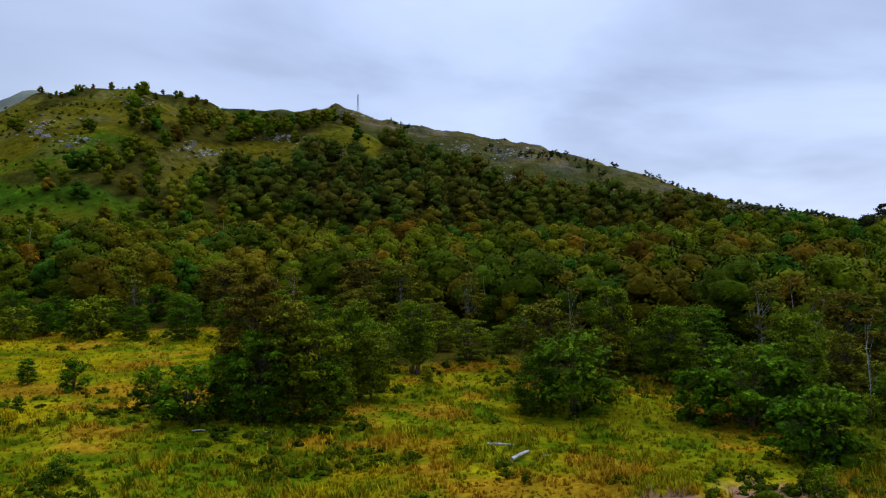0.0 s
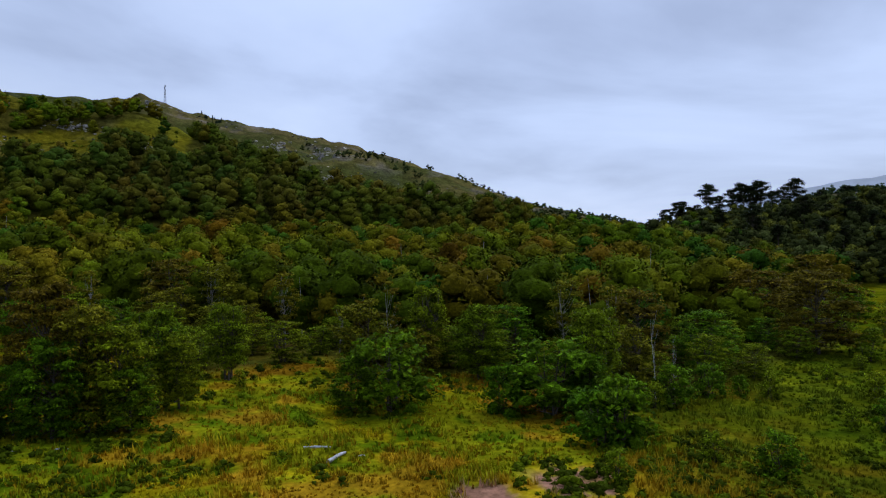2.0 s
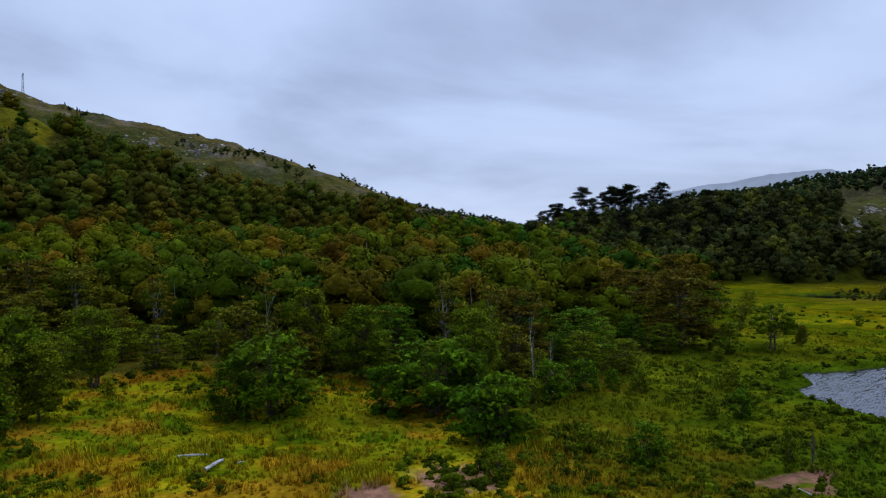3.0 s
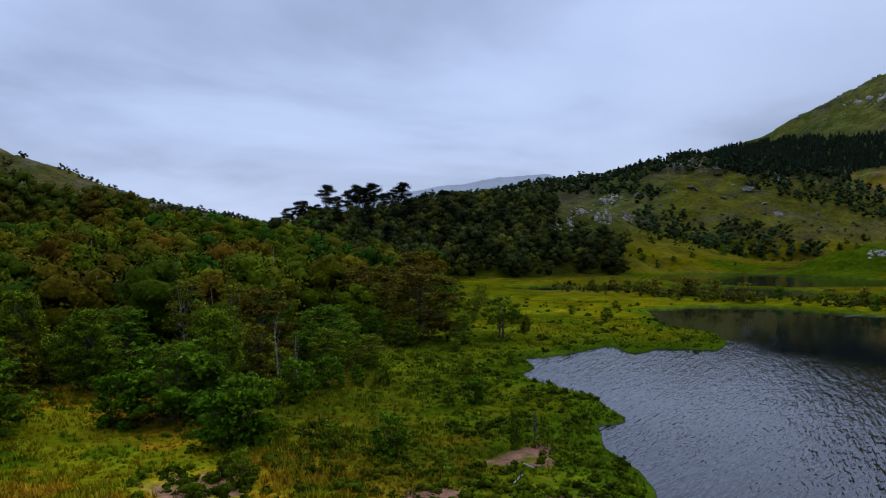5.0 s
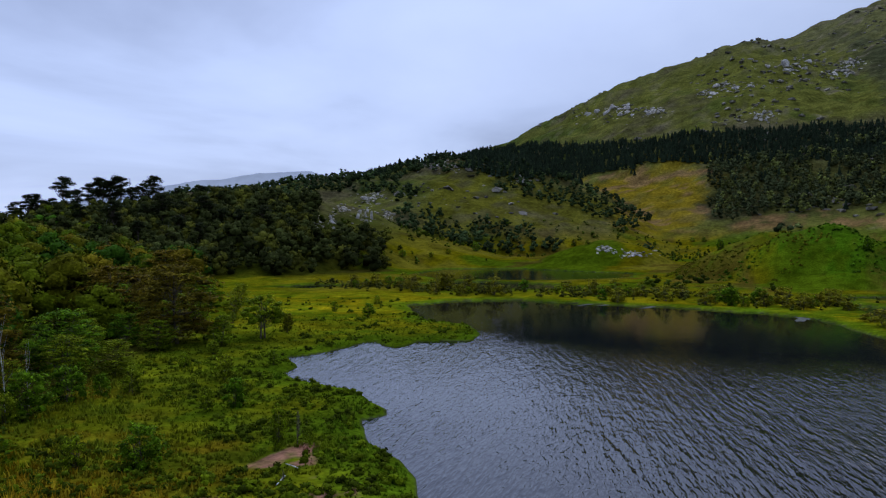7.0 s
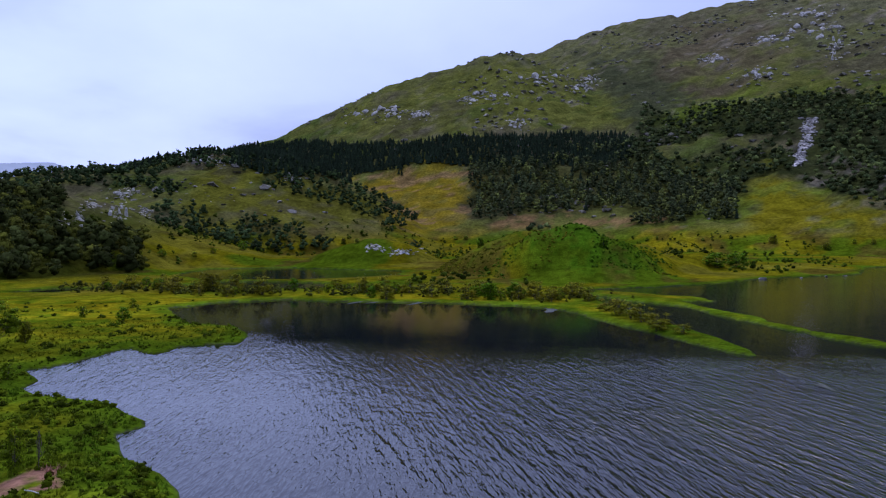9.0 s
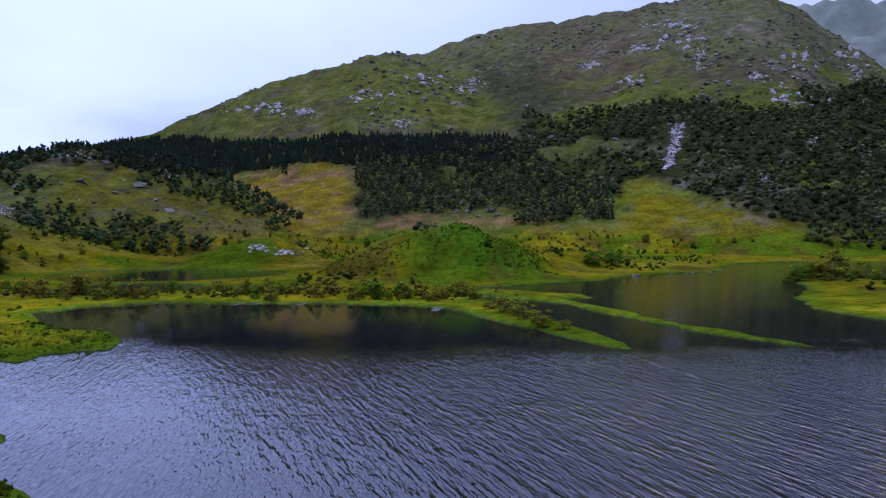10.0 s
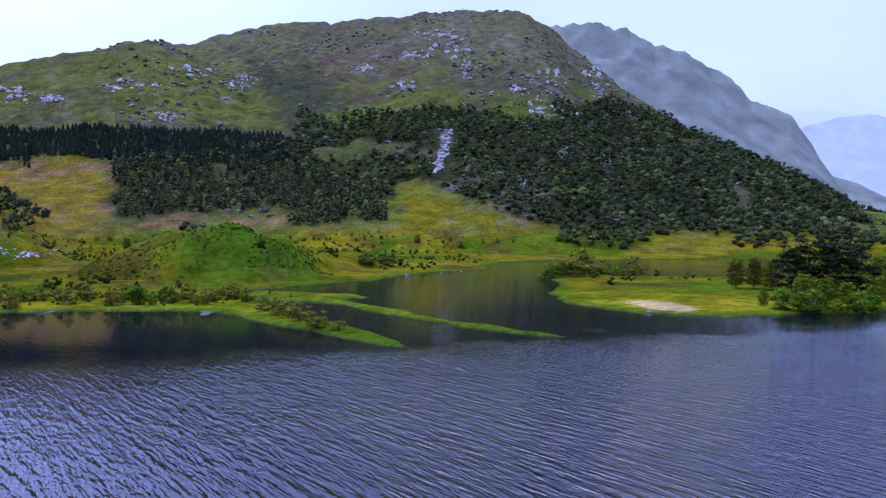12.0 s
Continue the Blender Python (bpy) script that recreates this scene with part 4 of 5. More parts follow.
for az, el, high in ((34.2, 0.4, 12), (38.4, 0.8, 11), (39.6, 0.4, 12), (41.0, 0.9, 12), (42.4, 0.5, 11), (43.6, 0.2, 11), (36.4, -0.2, 12), (40.6, -0.4, 11), (45.0, 0.4, 11), (46.6, 0.0, 10), (38.0, -0.6, 10), (42.0, -0.8, 10)):
    x, y, z = on_slope(az, el)
    plant(PINES[int(veg.integers(3))], x, y, high, 1.15)
for az, el, high in ((36.0, -0.3, 10), (37.1, -0.6, 9), (44.3, -0.9, 9), (40.0, -0.2, 8), (45.8, 0.0, 7), (32.6, 1.0, 14)):
    x, y, z = on_slope(az, el)
    plant(DEADS[int(veg.integers(2))], x, y, high, 1.0)
# isle, headland and bank
for kind, az, d, high, wide in (
        (OAKS[4], 124.6, 222, 8.5, 1.1), (OAKS[4], 125.8, 226, 9, 1.1), (OAKS[4], 126.9, 222, 8.5, 1.1), (DARK, 128.2, 214, 13, 1.2), (DARK, 129.5, 216, 13.5, 1.2), (DARK, 130.9, 214, 13.5, 1.2), (DARK, 132.0, 222, 13, 1.2),
        (OAKS[0], 128.8, 182, 7.4, 1.0), (OAKS[3], 130.2, 183, 6.6, 1.1), (OAKS[0], 131.6, 186, 6.4, 1.1), (OAKS[2], 126.4, 178, 4.8, 1.0), (OAKS[2], 133.2, 190, 6.0, 1.2), (OAKS[3], 134.2, 205, 10, 1.1), (OAKS[0], 133.6, 232, 12, 1.1),
        (OAKS[0], 129, 200, 7, 1.2), (OAKS[2], 130.4, 202, 7, 1.2), (OAKS[0], 135.2, 240, 12, 1.2), (BUSHES[0], 129.4, 171, 3.4, 1.3), (BUSHES[1], 131, 174, 3.2, 1.3), (BUSHES[0], 132.4, 178, 3.4, 1.3), (BUSHES[2], 127.6, 172, 3.0, 1.2),
        (WILLOWS[0], 110.9, 286, 3.6, 1.3), (WILLOWS[1], 112.0, 292, 5.4, 1.2), (WILLOWS[0], 112.8, 290, 6.0, 1.1), (WILLOWS[1], 113.7, 286, 5.8, 1.1), (WILLOWS[0], 114.7, 288, 6.0, 1.1), (WILLOWS[1], 117.6, 286, 4.0, 0.9), (BUSHES[1], 116.2, 284, 3.2, 1.2), (BUSHES[0], 111.6, 280, 3.4, 1.3),
        (OAKS[2], 89.6, 274, 5.4, 1.1), (OAKS[2], 80.4, 300, 5.0, 1.2), (BUSHES[0], 97.5, 340, 4, 1.4), (BUSHES[0], 99, 350, 4, 1.4)):
    plant(kind, d * math.sin(radians(az)), d * math.cos(radians(az)), high, wide)
# bushes in a row on the low bank between lake and marsh
for k in range(80):
    y = float(veg.uniform(-6, 150))
    x = float(np.interp(y, [-6, 10, 36, 78, 95, 150], [188, 182, 186, 188, 182, 186]) + veg.normal(4, 7))
    if float(shore(np.array([x]), np.array([y]))[0]) > 1.5:
        plant(BUSHES[k % 3] if k % 4 == 0 else WILLOWS[k % 2], x, y, float(veg.uniform(1.0, 2.8)), 1.0)
for x, y, high in ((128, -8, 2.2), (133, -8.5, 2.8), (139, -6, 3.2), (145, -4.5, 3.4), (151, -2, 3.4), (158, 0, 3.0), (124, -11.5, 1.8)):
    plant(WILLOWS[0], x, y, high * 0.8, 1.3)
for az, el, high in ((59.2, -1.5, 6), (62.6, -1.1, 6), (66.9, -1.0, 8), (64.5, -1.0, 6), (104.8, -0.97, 7), (101.4, -0.54, 7), (107.4, -0.54, 6), (108.6, -0.5, 7), (114.6, -0.32, 7), (101.2, -0.5, 8), (104.6, -0.9, 7), (78.5, -0.3, 6), (79.3, -0.3, 6), (70, -0.6, 7), (71, -0.5, 6),
                     (57.0, -1.5, 6), (55.5, -1.5, 7), (53.8, -1.6, 6), (60.5, -1.3, 7), (106.3, -0.5, 7), (112, -0.4, 7)):
    x, y, z = on_slope(az, el)
    plant(HEM[int(veg.integers(2, 5))], x, y, high, 1.3)

# the first trees of the wood, singly
grid = np.stack(np.meshgrid(np.arange(-100, 200, 6.2), np.arange(60, 215, 6.2)), -1).reshape(-1, 2)
grid = grid + veg.uniform(-2.2, 2.2, grid.shape)
deep = wooded(grid[:, 0], grid[:, 1], land_z(grid[:, 0], grid[:, 1]))
gd, ga = np.hypot(grid[:, 0], grid[:, 1]), np.degrees(np.arctan2(grid[:, 0], grid[:, 1]))
near = (deep > 0.5) & (deep < 17) & (ga > -34) & (ga < 48) & (gd < 195)
front = grid[near][np.argsort(gd[near])][:190]
for x, y in front:
    p = veg.uniform()
    kind = BIRCHES[int(veg.integers(3))] if p < 0.16 else HEM[int(veg.choice(6, p=[0.28, 0.24, 0.14, 0.16, 0.12, 0.06]))]
    plant(kind, float(x), float(y), float(veg.uniform(7.5, 12.5)), float(veg.uniform(1.0, 1.3)))
for ob in STOCK:
    if ob not in USED:
        plant(ob, 120, 140, SIZE[ob])


# ---- far woods: too many to count ----
def scatter(step, box, rng):
    x0, y0, x1, y1 = box
    xs, ys = np.meshgrid(np.arange(x0, x1, step), np.arange(y0, y1, step))
    p = np.stack([xs.ravel(), ys.ravel()], 1)
    return p + rng.uniform(-0.45, 0.45, p.shape) * step


def grove(name, label, pts, highs, tints, per, clumps, rng, wide=0.36, low=0.12, size=0.15, category="woods"):
    """Many crowns as one mesh of leaf sprays over a few lobes each."""
    n = len(pts)
    z = land_z(pts[:, 0], pts[:, 1])
    f = (np.arange(clumps)[None] + rng.uniform(0, 1, (n, clumps))) / clumps
    f[:, -1] = 0.95
    a = rng.uniform(0, 2 * math.pi, (n, 1)) + np.arange(clumps)[None] * 2.4 + rng.normal(0, 0.4, (n, clumps))
    r = wide * np.sin(math.pi * (0.28 + 0.58 * f)) * rng.uniform(0.45, 1, (n, clumps)) * 0.62
    r[:, -1] *= 0.3
    c = np.stack([r * np.cos(a), r * np.sin(a), low + (1 - low) * (0.16 + 0.66 * f)], -1)
    stout = rng.uniform(0.75, 1.25, (n, 1))
    c[..., :2] *= stout[..., None]
    rad = wide * rng.uniform(0.40, 0.60, (n, clumps)) * (1.1 - 0.3 * f) * stout ** 0.6
    base = np.stack([pts[:, 0], pts[:, 1], z - 0.2], -1)[:, None]
    c = c * highs[:, None, None] + base
    rad = rad * highs[:, None]
    flat = np.array([1, 1, 0.72])
    v0, f0, n0 = cores(c.reshape(-1, 3), rad.ravel() * 0.78, 1, flat, rng, 0.25)
    d = directions(n * clumps * per, rng, 0.7)
    pos = np.repeat(c.reshape(-1, 3), per, 0) + d * (np.repeat(rad.ravel(), per) * rng.uniform(0.72, 1.14, len(d)))[:, None] * flat
    v1, f1 = cards(pos, d + rng.normal(0, 0.5, d.shape) + np.array([0, 0, 0.4]), np.repeat(size * highs, clumps * per) * rng.uniform(0.6, 1.35, len(d)), rng, 0.7)
    pv = np.concatenate([v0, v1])
    heart = (base[:, 0] + np.array([0, 0, 0.42]) * highs[:, None])
    out = pv - np.concatenate([np.repeat(heart, clumps * 12, 0), np.repeat(heart, clumps * per * 3, 0)])
    out /= np.linalg.norm(out, axis=1, keepdims=True) + 1e-9
    soft = np.concatenate([n0, np.repeat(d * 0.5 + rng.normal(0, 0.32, d.shape) + np.array([0, 0, 0.3]), 3, 0)]) + out * 0.75
    soft /= np.linalg.norm(soft, axis=1, keepdims=True)
    lobe = np.repeat(tints, clumps, 0) * rng.uniform(0.86, 1.14, (n * clumps, 1))
    leaf = np.concatenate([np.repeat(lobe, 12, 0), np.repeat(np.repeat(lobe, per, 0) * rng.uniform(0.7, 1.35, (len(d), 1)), 3, 0)])
    ob = mesh_object(name, pv, np.concatenate([f0, f1 + len(v0)]), M_WOODS, None, leaf, normals=soft)
    return tagged(ob, label, category, "", "stuff")


def wood_tints(n, rng, pts):
    palette = np.array([(0.062, 0.096, 0.003), (0.080, 0.106, 0.003), (0.108, 0.110, 0.004), (0.115, 0.092, 0.004), (0.130, 0.080, 0.004), (0.036, 0.094, 0.005)])
    pick = rng.choice(6, n, p=[0.26, 0.26, 0.2, 0.15, 0.05, 0.08])
    return palette[pick] * (1 + 0.6 * fbm(pts[:, 0], pts[:, 1], 40, 3, 83))[:, None]


wood = np.random.default_rng(21)
p = scatter(8.6, (-190, 62, 230, 270), wood)
pd, pa, pw = np.hypot(p[:, 0], p[:, 1]), np.degrees(np.arctan2(p[:, 0], p[:, 1])), wooded(p[:, 0], p[:, 1], land_z(p[:, 0], p[:, 1]))
gap = np.full(len(p), 99.0)
for fx, fy in front:
    gap = np.minimum(gap, np.hypot(p[:, 0] - fx, p[:, 1] - fy))
p = p[(pw > 5) & (pd < 262) & (pa > -36) & (pa < 50) & (gap > 3.4)]
pd = np.hypot(p[:, 0], p[:, 1])
rusty = (step01(150, 200, pd) * step01(30, 10, np.degrees(np.arctan2(p[:, 0], p[:, 1]))))[:, None]
tint = wood_tints(len(p), wood, p) * 0.86 * wood.uniform(0.7, 1.3, (len(p), 1)) * (1 + rusty * np.array([0.12, -0.04, 0]))
grove("woodland_floor_trees", "mixed birch and oak wood, green and rusty crowns", p, wood.uniform(9, 14.5, len(p)), tint, 80, 11, wood, 0.43, 0.06, 0.026)
# pale birch stems that show through the crowns
pieces = []
for x, y in p[wood.uniform(0, 1, len(p)) < 0.06]:
    z, h, lean = float(land_z(np.array([x]), np.array([y]))[0]), float(wood.uniform(9, 13)), wood.normal(0, 0.7, 2)
    d = math.hypot(x, y)
    x, y = x - 2.2 * x / d, y - 2.2 * y / d
    pieces.append(tube([(x, y, z - 0.3), (x + lean[0] * 0.3, y + lean[1] * 0.3, z + h * 0.5), (x + lean[0], y + lean[1], z + h)], [0.10, 0.08, 0.02], 5))
v, f = joined(pieces)
tagged(mesh_object("birch_stems", v, f, M_BIRCHBARK, None, None, True), "pale slender birch stems among the crowns of the wood", "woods", "", "stuff")

p = scatter(9.2, (-360, 170, 280, 600), wood)
pd, pa, pz = np.hypot(p[:, 0], p[:, 1]), np.degrees(np.arctan2(p[:, 0], p[:, 1])), land_z(p[:, 0], p[:, 1])
pw, pe = wooded(p[:, 0], p[:, 1], pz), bearing(p[:, 0], p[:, 1], pz)[1]
thick = fbm(p[:, 0], p[:, 1], 45, 3, 85)
crest = np.interp(pa, [-40, -20, -12, 0, 40], [486, 486, 480, 420, 420])
keep = ((pw > 2) | (wood.uniform(0, 1, len(p)) < 0.05)) & (pd >= 262) & (pd < crest) & (pa > -36) & (pa < 50) & (thick > -0.32) & (inside(WOOD_HEM, p[:, 0], p[:, 1]) > 0)
p, pe, pa = p[keep], pe[keep], pa[keep]
# the shady look of the spur is put into its crowns as a darker tint
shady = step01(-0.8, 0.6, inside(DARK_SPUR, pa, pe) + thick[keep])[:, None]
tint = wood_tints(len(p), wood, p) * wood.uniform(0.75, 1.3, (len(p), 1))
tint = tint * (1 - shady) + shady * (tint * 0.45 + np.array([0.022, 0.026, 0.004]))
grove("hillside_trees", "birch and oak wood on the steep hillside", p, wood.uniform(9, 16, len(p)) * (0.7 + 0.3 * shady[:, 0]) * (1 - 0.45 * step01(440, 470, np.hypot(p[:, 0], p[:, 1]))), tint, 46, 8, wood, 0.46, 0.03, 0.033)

# dark pines and scrub over the pine hill and the crag hill
p = scatter(6.6, (150, 120, 620, 560), wood)
pd, pa = np.hypot(p[:, 0], p[:, 1]), np.degrees(np.arctan2(p[:, 0], p[:, 1]))
pz = land_z(p[:, 0], p[:, 1])
keep = (pa > 29) & (pa < 56) & (pd > np.interp(pa, [29, 40, 46, 56], [255, 268, 285, 330])) & (pd < np.interp(pa, [29, 44, 56], [445, 450, 440])) & (fbm(p[:, 0], p[:, 1], 40, 3, 91) > np.interp(pa, [29, 46, 56], [-0.6, -0.5, -0.30]))
keep &= ~((pa > 50.6) & (pa < 56.4) & (bearing(p[:, 0], p[:, 1], pz)[1] > 0.2 + 3 * fbm(p[:, 0], p[:, 1], 30, 2, 193)))
p = p[keep]
grove("pine_hill_trees", "dark pine and birch scrub on the low hill", p, wood.uniform(6, 12.5, len(p)), np.where(wood.uniform(0, 1, (len(p), 1)) < 0.3, np.array([(0.062, 0.066, 0.008)]), np.array([(0.032, 0.040, 0.009)])) * wood.uniform(0.6, 1.5, (len(p), 1)), 40, 6, wood, 0.44, 0.02, 0.045)
p = scatter(8.2, (250, -80, 800, 640), wood)
pd, pa, pz = np.hypot(p[:, 0], p[:, 1]), np.degrees(np.arctan2(p[:, 0], p[:, 1])), land_z(p[:, 0], p[:, 1])
fz = fbm(p[:, 0], p[:, 1], 70, 4, 93)
pe = np.degrees(np.arctan2(pz - 16, pd))
keep = ~((pa > 50.2) & (pa < 56.6) & (pe > 0.3) & (pe < 3.3)) & (pa > 38) & (pa < 76) & (pd > 500) & (pd < 800) & (pz > 4) & (fz > np.interp(pa, [38, 52, 58, 76], [-0.5, -0.25, -0.06, 0.08]))
p = p[keep]
grove("crag_hill_scrub", "dark scrub wood on the craggy hill", p, wood.uniform(5, 9, len(p)), np.array([(0.02, 0.032, 0.010)]) * wood.uniform(0.7, 2.2, (len(p), 1)), 10, 4, wood, 0.55, 0.02, 0.07)

p = scatter(12.0, (40, 600, 480, 1100), wood)
pd, pa = np.hypot(p[:, 0], p[:, 1]), np.degrees(np.arctan2(p[:, 0], p[:, 1]))
p = p[(pa > 3) & (pa < 30) & (pd > 700) & (pd < 1080) & (fbm(p[:, 0], p[:, 1], 60, 4, 99) + 0.022 * (pa - 14) > 0.02)]
grove("mast_hill_scrub", "dark scrub on the flank of the rocky hill", p, wood.uniform(4, 8.5, len(p)), np.array([(0.028, 0.038, 0.010)]) * wood.uniform(0.7, 1.8, (len(p), 1)), 14, 4, wood, 0.6, 0.0, 0.07)

# scrub birch over the mountain's lower flanks
p = scatter(9.6, (380, -1250, 1500, 420), wood)
pd, pa = np.hypot(p[:, 0], p[:, 1]), np.degrees(np.arctan2(p[:, 0], p[:, 1]))
sel = (pa > 84) & (pa < 137) & (pd > 540)
p, pa = p[sel], pa[sel]
pz = land_z(p[:, 0], p[:, 1])
pe = bearing(p[:, 0], p[:, 1], pz)[1]
scree_bed = (pa > 102.5) & (pa < 104.1) & (pe > 4.0) & (pe < 8.0)
p = p[~scree_bed & (scrubby(p[:, 0], p[:, 1], pz) > 0) & (pz > 6)]
dim = 1 + 0.7 * fbm(p[:, 0], p[:, 1], 60, 3, 181)[:, None]
tint = np.where(wood.uniform(0, 1, (len(p), 1)) < 0.3, np.array([(0.064, 0.080, 0.022)]), np.array([(0.029, 0.040, 0.013)])) * dim * wood.uniform(0.6, 1.5, (len(p), 1))
grove("mountain_birch_scrub", "grey-green birch scrub on the mountainside", p, wood.uniform(5, 11, len(p)), tint, 20, 2, wood, 0.80, 0.02, 0.085)
p = scatter(7.0, (480, -260, 1000, 250), wood)
pz = land_z(p[:, 0], p[:, 1])
pa, pe = bearing(p[:, 0], p[:, 1], pz)
keep = (inside(MIXED_WOOD, pa, pe) + 2.2 * fbm(p[:, 0], p[:, 1], 45, 3, 183) > 0) & (np.hypot(p[:, 0], p[:, 1]) > 540)
p = p[keep & (fbm(p[:, 0], p[:, 1], 50, 3, 185) > -0.28)]
tint = np.where(wood.uniform(0, 1, (len(p), 1)) < 0.25, np.array([(0.095, 0.110, 0.026)]), np.array([(0.046, 0.058, 0.022)])) * wood.uniform(0.6, 1.5, (len(p), 1))
grove("foothill_wood", "dark mixed wood of birch and spruce at the mountain's foot", p, wood.uniform(8, 13, len(p)), tint, 22, 4, wood, 0.34, 0.05, 0.07)


def conifers(name, label, pts, highs, rng):
    """Plantation spruces: three stacked ragged cones each."""
    n, sides, tiers = len(pts), 6, 3
    z = land_z(pts[:, 0], pts[:, 1])
    verts, faces = [], []
    a = np.linspace(0, 2 * math.pi, sides, endpoint=False)[None] + rng.uniform(0, 1, (n, 1))
    base = 0
    for t in range(tiers):
        lo, hi, r = 0.08 + 0.27 * t, 0.56 + 0.2 * t, 0.30 - 0.075 * t
        rr = r * rng.uniform(0.65, 1.25, (n, sides))
        ring = np.stack([rr * np.cos(a), rr * np.sin(a), np.full_like(rr, lo) + rng.uniform(-0.04, 0.04, rr.shape)], -1)
        tip = np.zeros((n, 1, 3))
        tip[..., 2] = hi
        v = np.concatenate([ring, tip], 1) * highs[:, None, None] + np.stack([pts[:, 0], pts[:, 1], z], -1)[:, None]
        k = np.arange(sides)
        f = np.stack([k, (k + 1) % sides, np.full(sides, sides)], -1)[None] + (np.arange(n) * (sides + 1))[:, None, None] + base
        verts.append(v.reshape(-1, 3))
        faces.append(f.reshape(-1, 3))
        base += n * (sides + 1)
    tint = np.repeat(np.array([(0.014, 0.022, 0.011)]) * rng.uniform(0.75, 1.35, (n, 1)), sides + 1, 0)
    ob = mesh_object(name, np.concatenate(verts), np.concatenate(faces), M_WOODS, None, np.tile(tint, (tiers, 1)))
    return tagged(ob, label, "forest", "", "stuff")


p = scatter(4.8, (480, -200, 1500, 800), wood)
pd, pa = np.hypot(p[:, 0], p[:, 1]), np.degrees(np.arctan2(p[:, 0], p[:, 1]))
sel = (pa > 54) & (pa < 100.5) & (pd > 560) & (pd < 1340)
p, pd, pa = p[sel], pd[sel], pa[sel]
pe = np.degrees(np.arctan2(land_z(p[:, 0], p[:, 1]) - 16, pd))
top = np.interp(pa, [54, 60.4, 65.8, 71.5, 78.3, 82.6, 86.8, 91.1, 92], [4.6, 6.0, 6.8, 6.9, 7.3, 7.4, 7.5, 7.2, 6.2])
bot = np.interp(pa, [54, 60.4, 67.8, 70.6, 73.1, 75.7, 78.0, 80.4, 85.1, 90.0, 92], [4.4, 5.6, 4.6, 3.9, 4.7, 5.5, 5.3, 4.8, 5.0, 5.6, 6.2])
wild = fbm(p[:, 0], p[:, 1], 60, 3, 97)
mixed = (inside(MIXED_WOOD, pa, pe) > 0) & (wood.uniform(0, 1, len(p)) < 0.06)
p = p[((pe < top + wild * 0.5) & (pe > bot + wild * 1.6) & (pa < 92)) | mixed]
conifers("spruce_plantation", "dark spruce plantation across the mountain foot", p, wood.uniform(6, 11.0, len(p)), wood)
for_ridge = []
for az0, az1, n in ((52, 63, 60), (-4.0, -2.2, 14)):
    for a in wood.uniform(az0, az1, n):
        d = float(wood.uniform(735, 775)) if az0 > 0 else float(wood.uniform(1090, 1110))
        for_ridge.append((d * math.sin(radians(a)), d * math.cos(radians(a))))
p = np.array(for_ridge)
conifers("ridge_conifers", "small dark conifers along the ridge lines", p, wood.uniform(4, 7.5, len(p)), wood)


# ---- rocks ----
def rock_mesh(name, wide, deep, high, mat, rng, detail=2):
    """One mass of stone, split into flat faces and ledges."""
    bm = bmesh.new()
    bmesh.ops.create_icosphere(bm, subdivisions=detail, radius=1.0)
    planes = directions(16, rng)
    reach = rng.uniform(0.3, 0.85, 16)
    shift = Vector(rng.uniform(-50, 50, 3))
    for v in bm.verts:
        p = np.array(v.co)
        cut = float(np.min(np.where(planes @ p > 0.05, reach / np.maximum(planes @ p, 0.05), 9)))
        k = min(1.0, cut) * (1 + 0.22 * noise.noise(v.co * 2.3 + shift) + 0.12 * noise.noise(v.co * 6.0 + shift))
        v.co = Vector((p[0] * k * wide * 0.5, p[1] * k * deep * 0.5, p[2] * k * high * 0.75))
    return part(name, bm, mat, None)


stone = np.random.default_rng(33)
OUTCROPS = [(-28.4, 7.6, 1.7, 1.0), (-26.2, 7.0, 2.2, 0.6), (-22.4, 9.9, 1.9, 0.6), (-18.8, 6.8, 1.1, 0.8), (-17.3, 6.4, 0.9, 0.4), (-12.4, 7.7, 2.2, 0.4), (-7.8, 6.7, 1.5, 0.7),
            (4.6, 6.6, 1.9, 0.9), (5.9, 4.7, 1.3, 0.6), (1.4, 7.0, 1.5, 0.6), (-7.8, 9.5, 2.4, 0.6), (42.5, 3.0, 2.2, 0.5)]
OUTCROPS += [(51.2, 1.2, 1.7, 0.8), (54.2, 1.6, 1.2, 1.3), (54.6, 3.0, 1.3, 0.5), (55.9, 1.7, 0.6, 0.5), (52.5, 2.1, 0.6, 0.3), (65.9, 4.5, 1.0, 0.7), (61.4, 5.3, 3.0, 0.6), (59.4, 5.4, 1.7, 0.4), (74.4, -1.2, 2.0, 0.4), (72.3, -0.9, 0.9, 0.3)]
for az, el, w, h in OUTCROPS:
    for k in range(6):
        a, e = az + float(stone.normal(0, 0.3)) * w, el + float(stone.normal(0, 0.28)) * h
        x, y, z = on_slope(a, e)
        d = math.hypot(x, y)
        ww, hh = w * float(stone.uniform(0.22, 0.5)) * d / 57.3, h * float(stone.uniform(0.4, 0.9)) * d / 57.3
        ob = rock_mesh("rock_outcrop", ww, ww * 0.7, hh, M_PALEROCK if az > 50 else M_ROCK, stone)
        ob.matrix_basis = pose(x, y, z - hh * 0.12, 0, 0, -a + float(stone.uniform(-40, 40)))
        tagged(ob, "bare grey rock outcrop with broken ledges on the hillside", "rock", "outcrops on the hills")
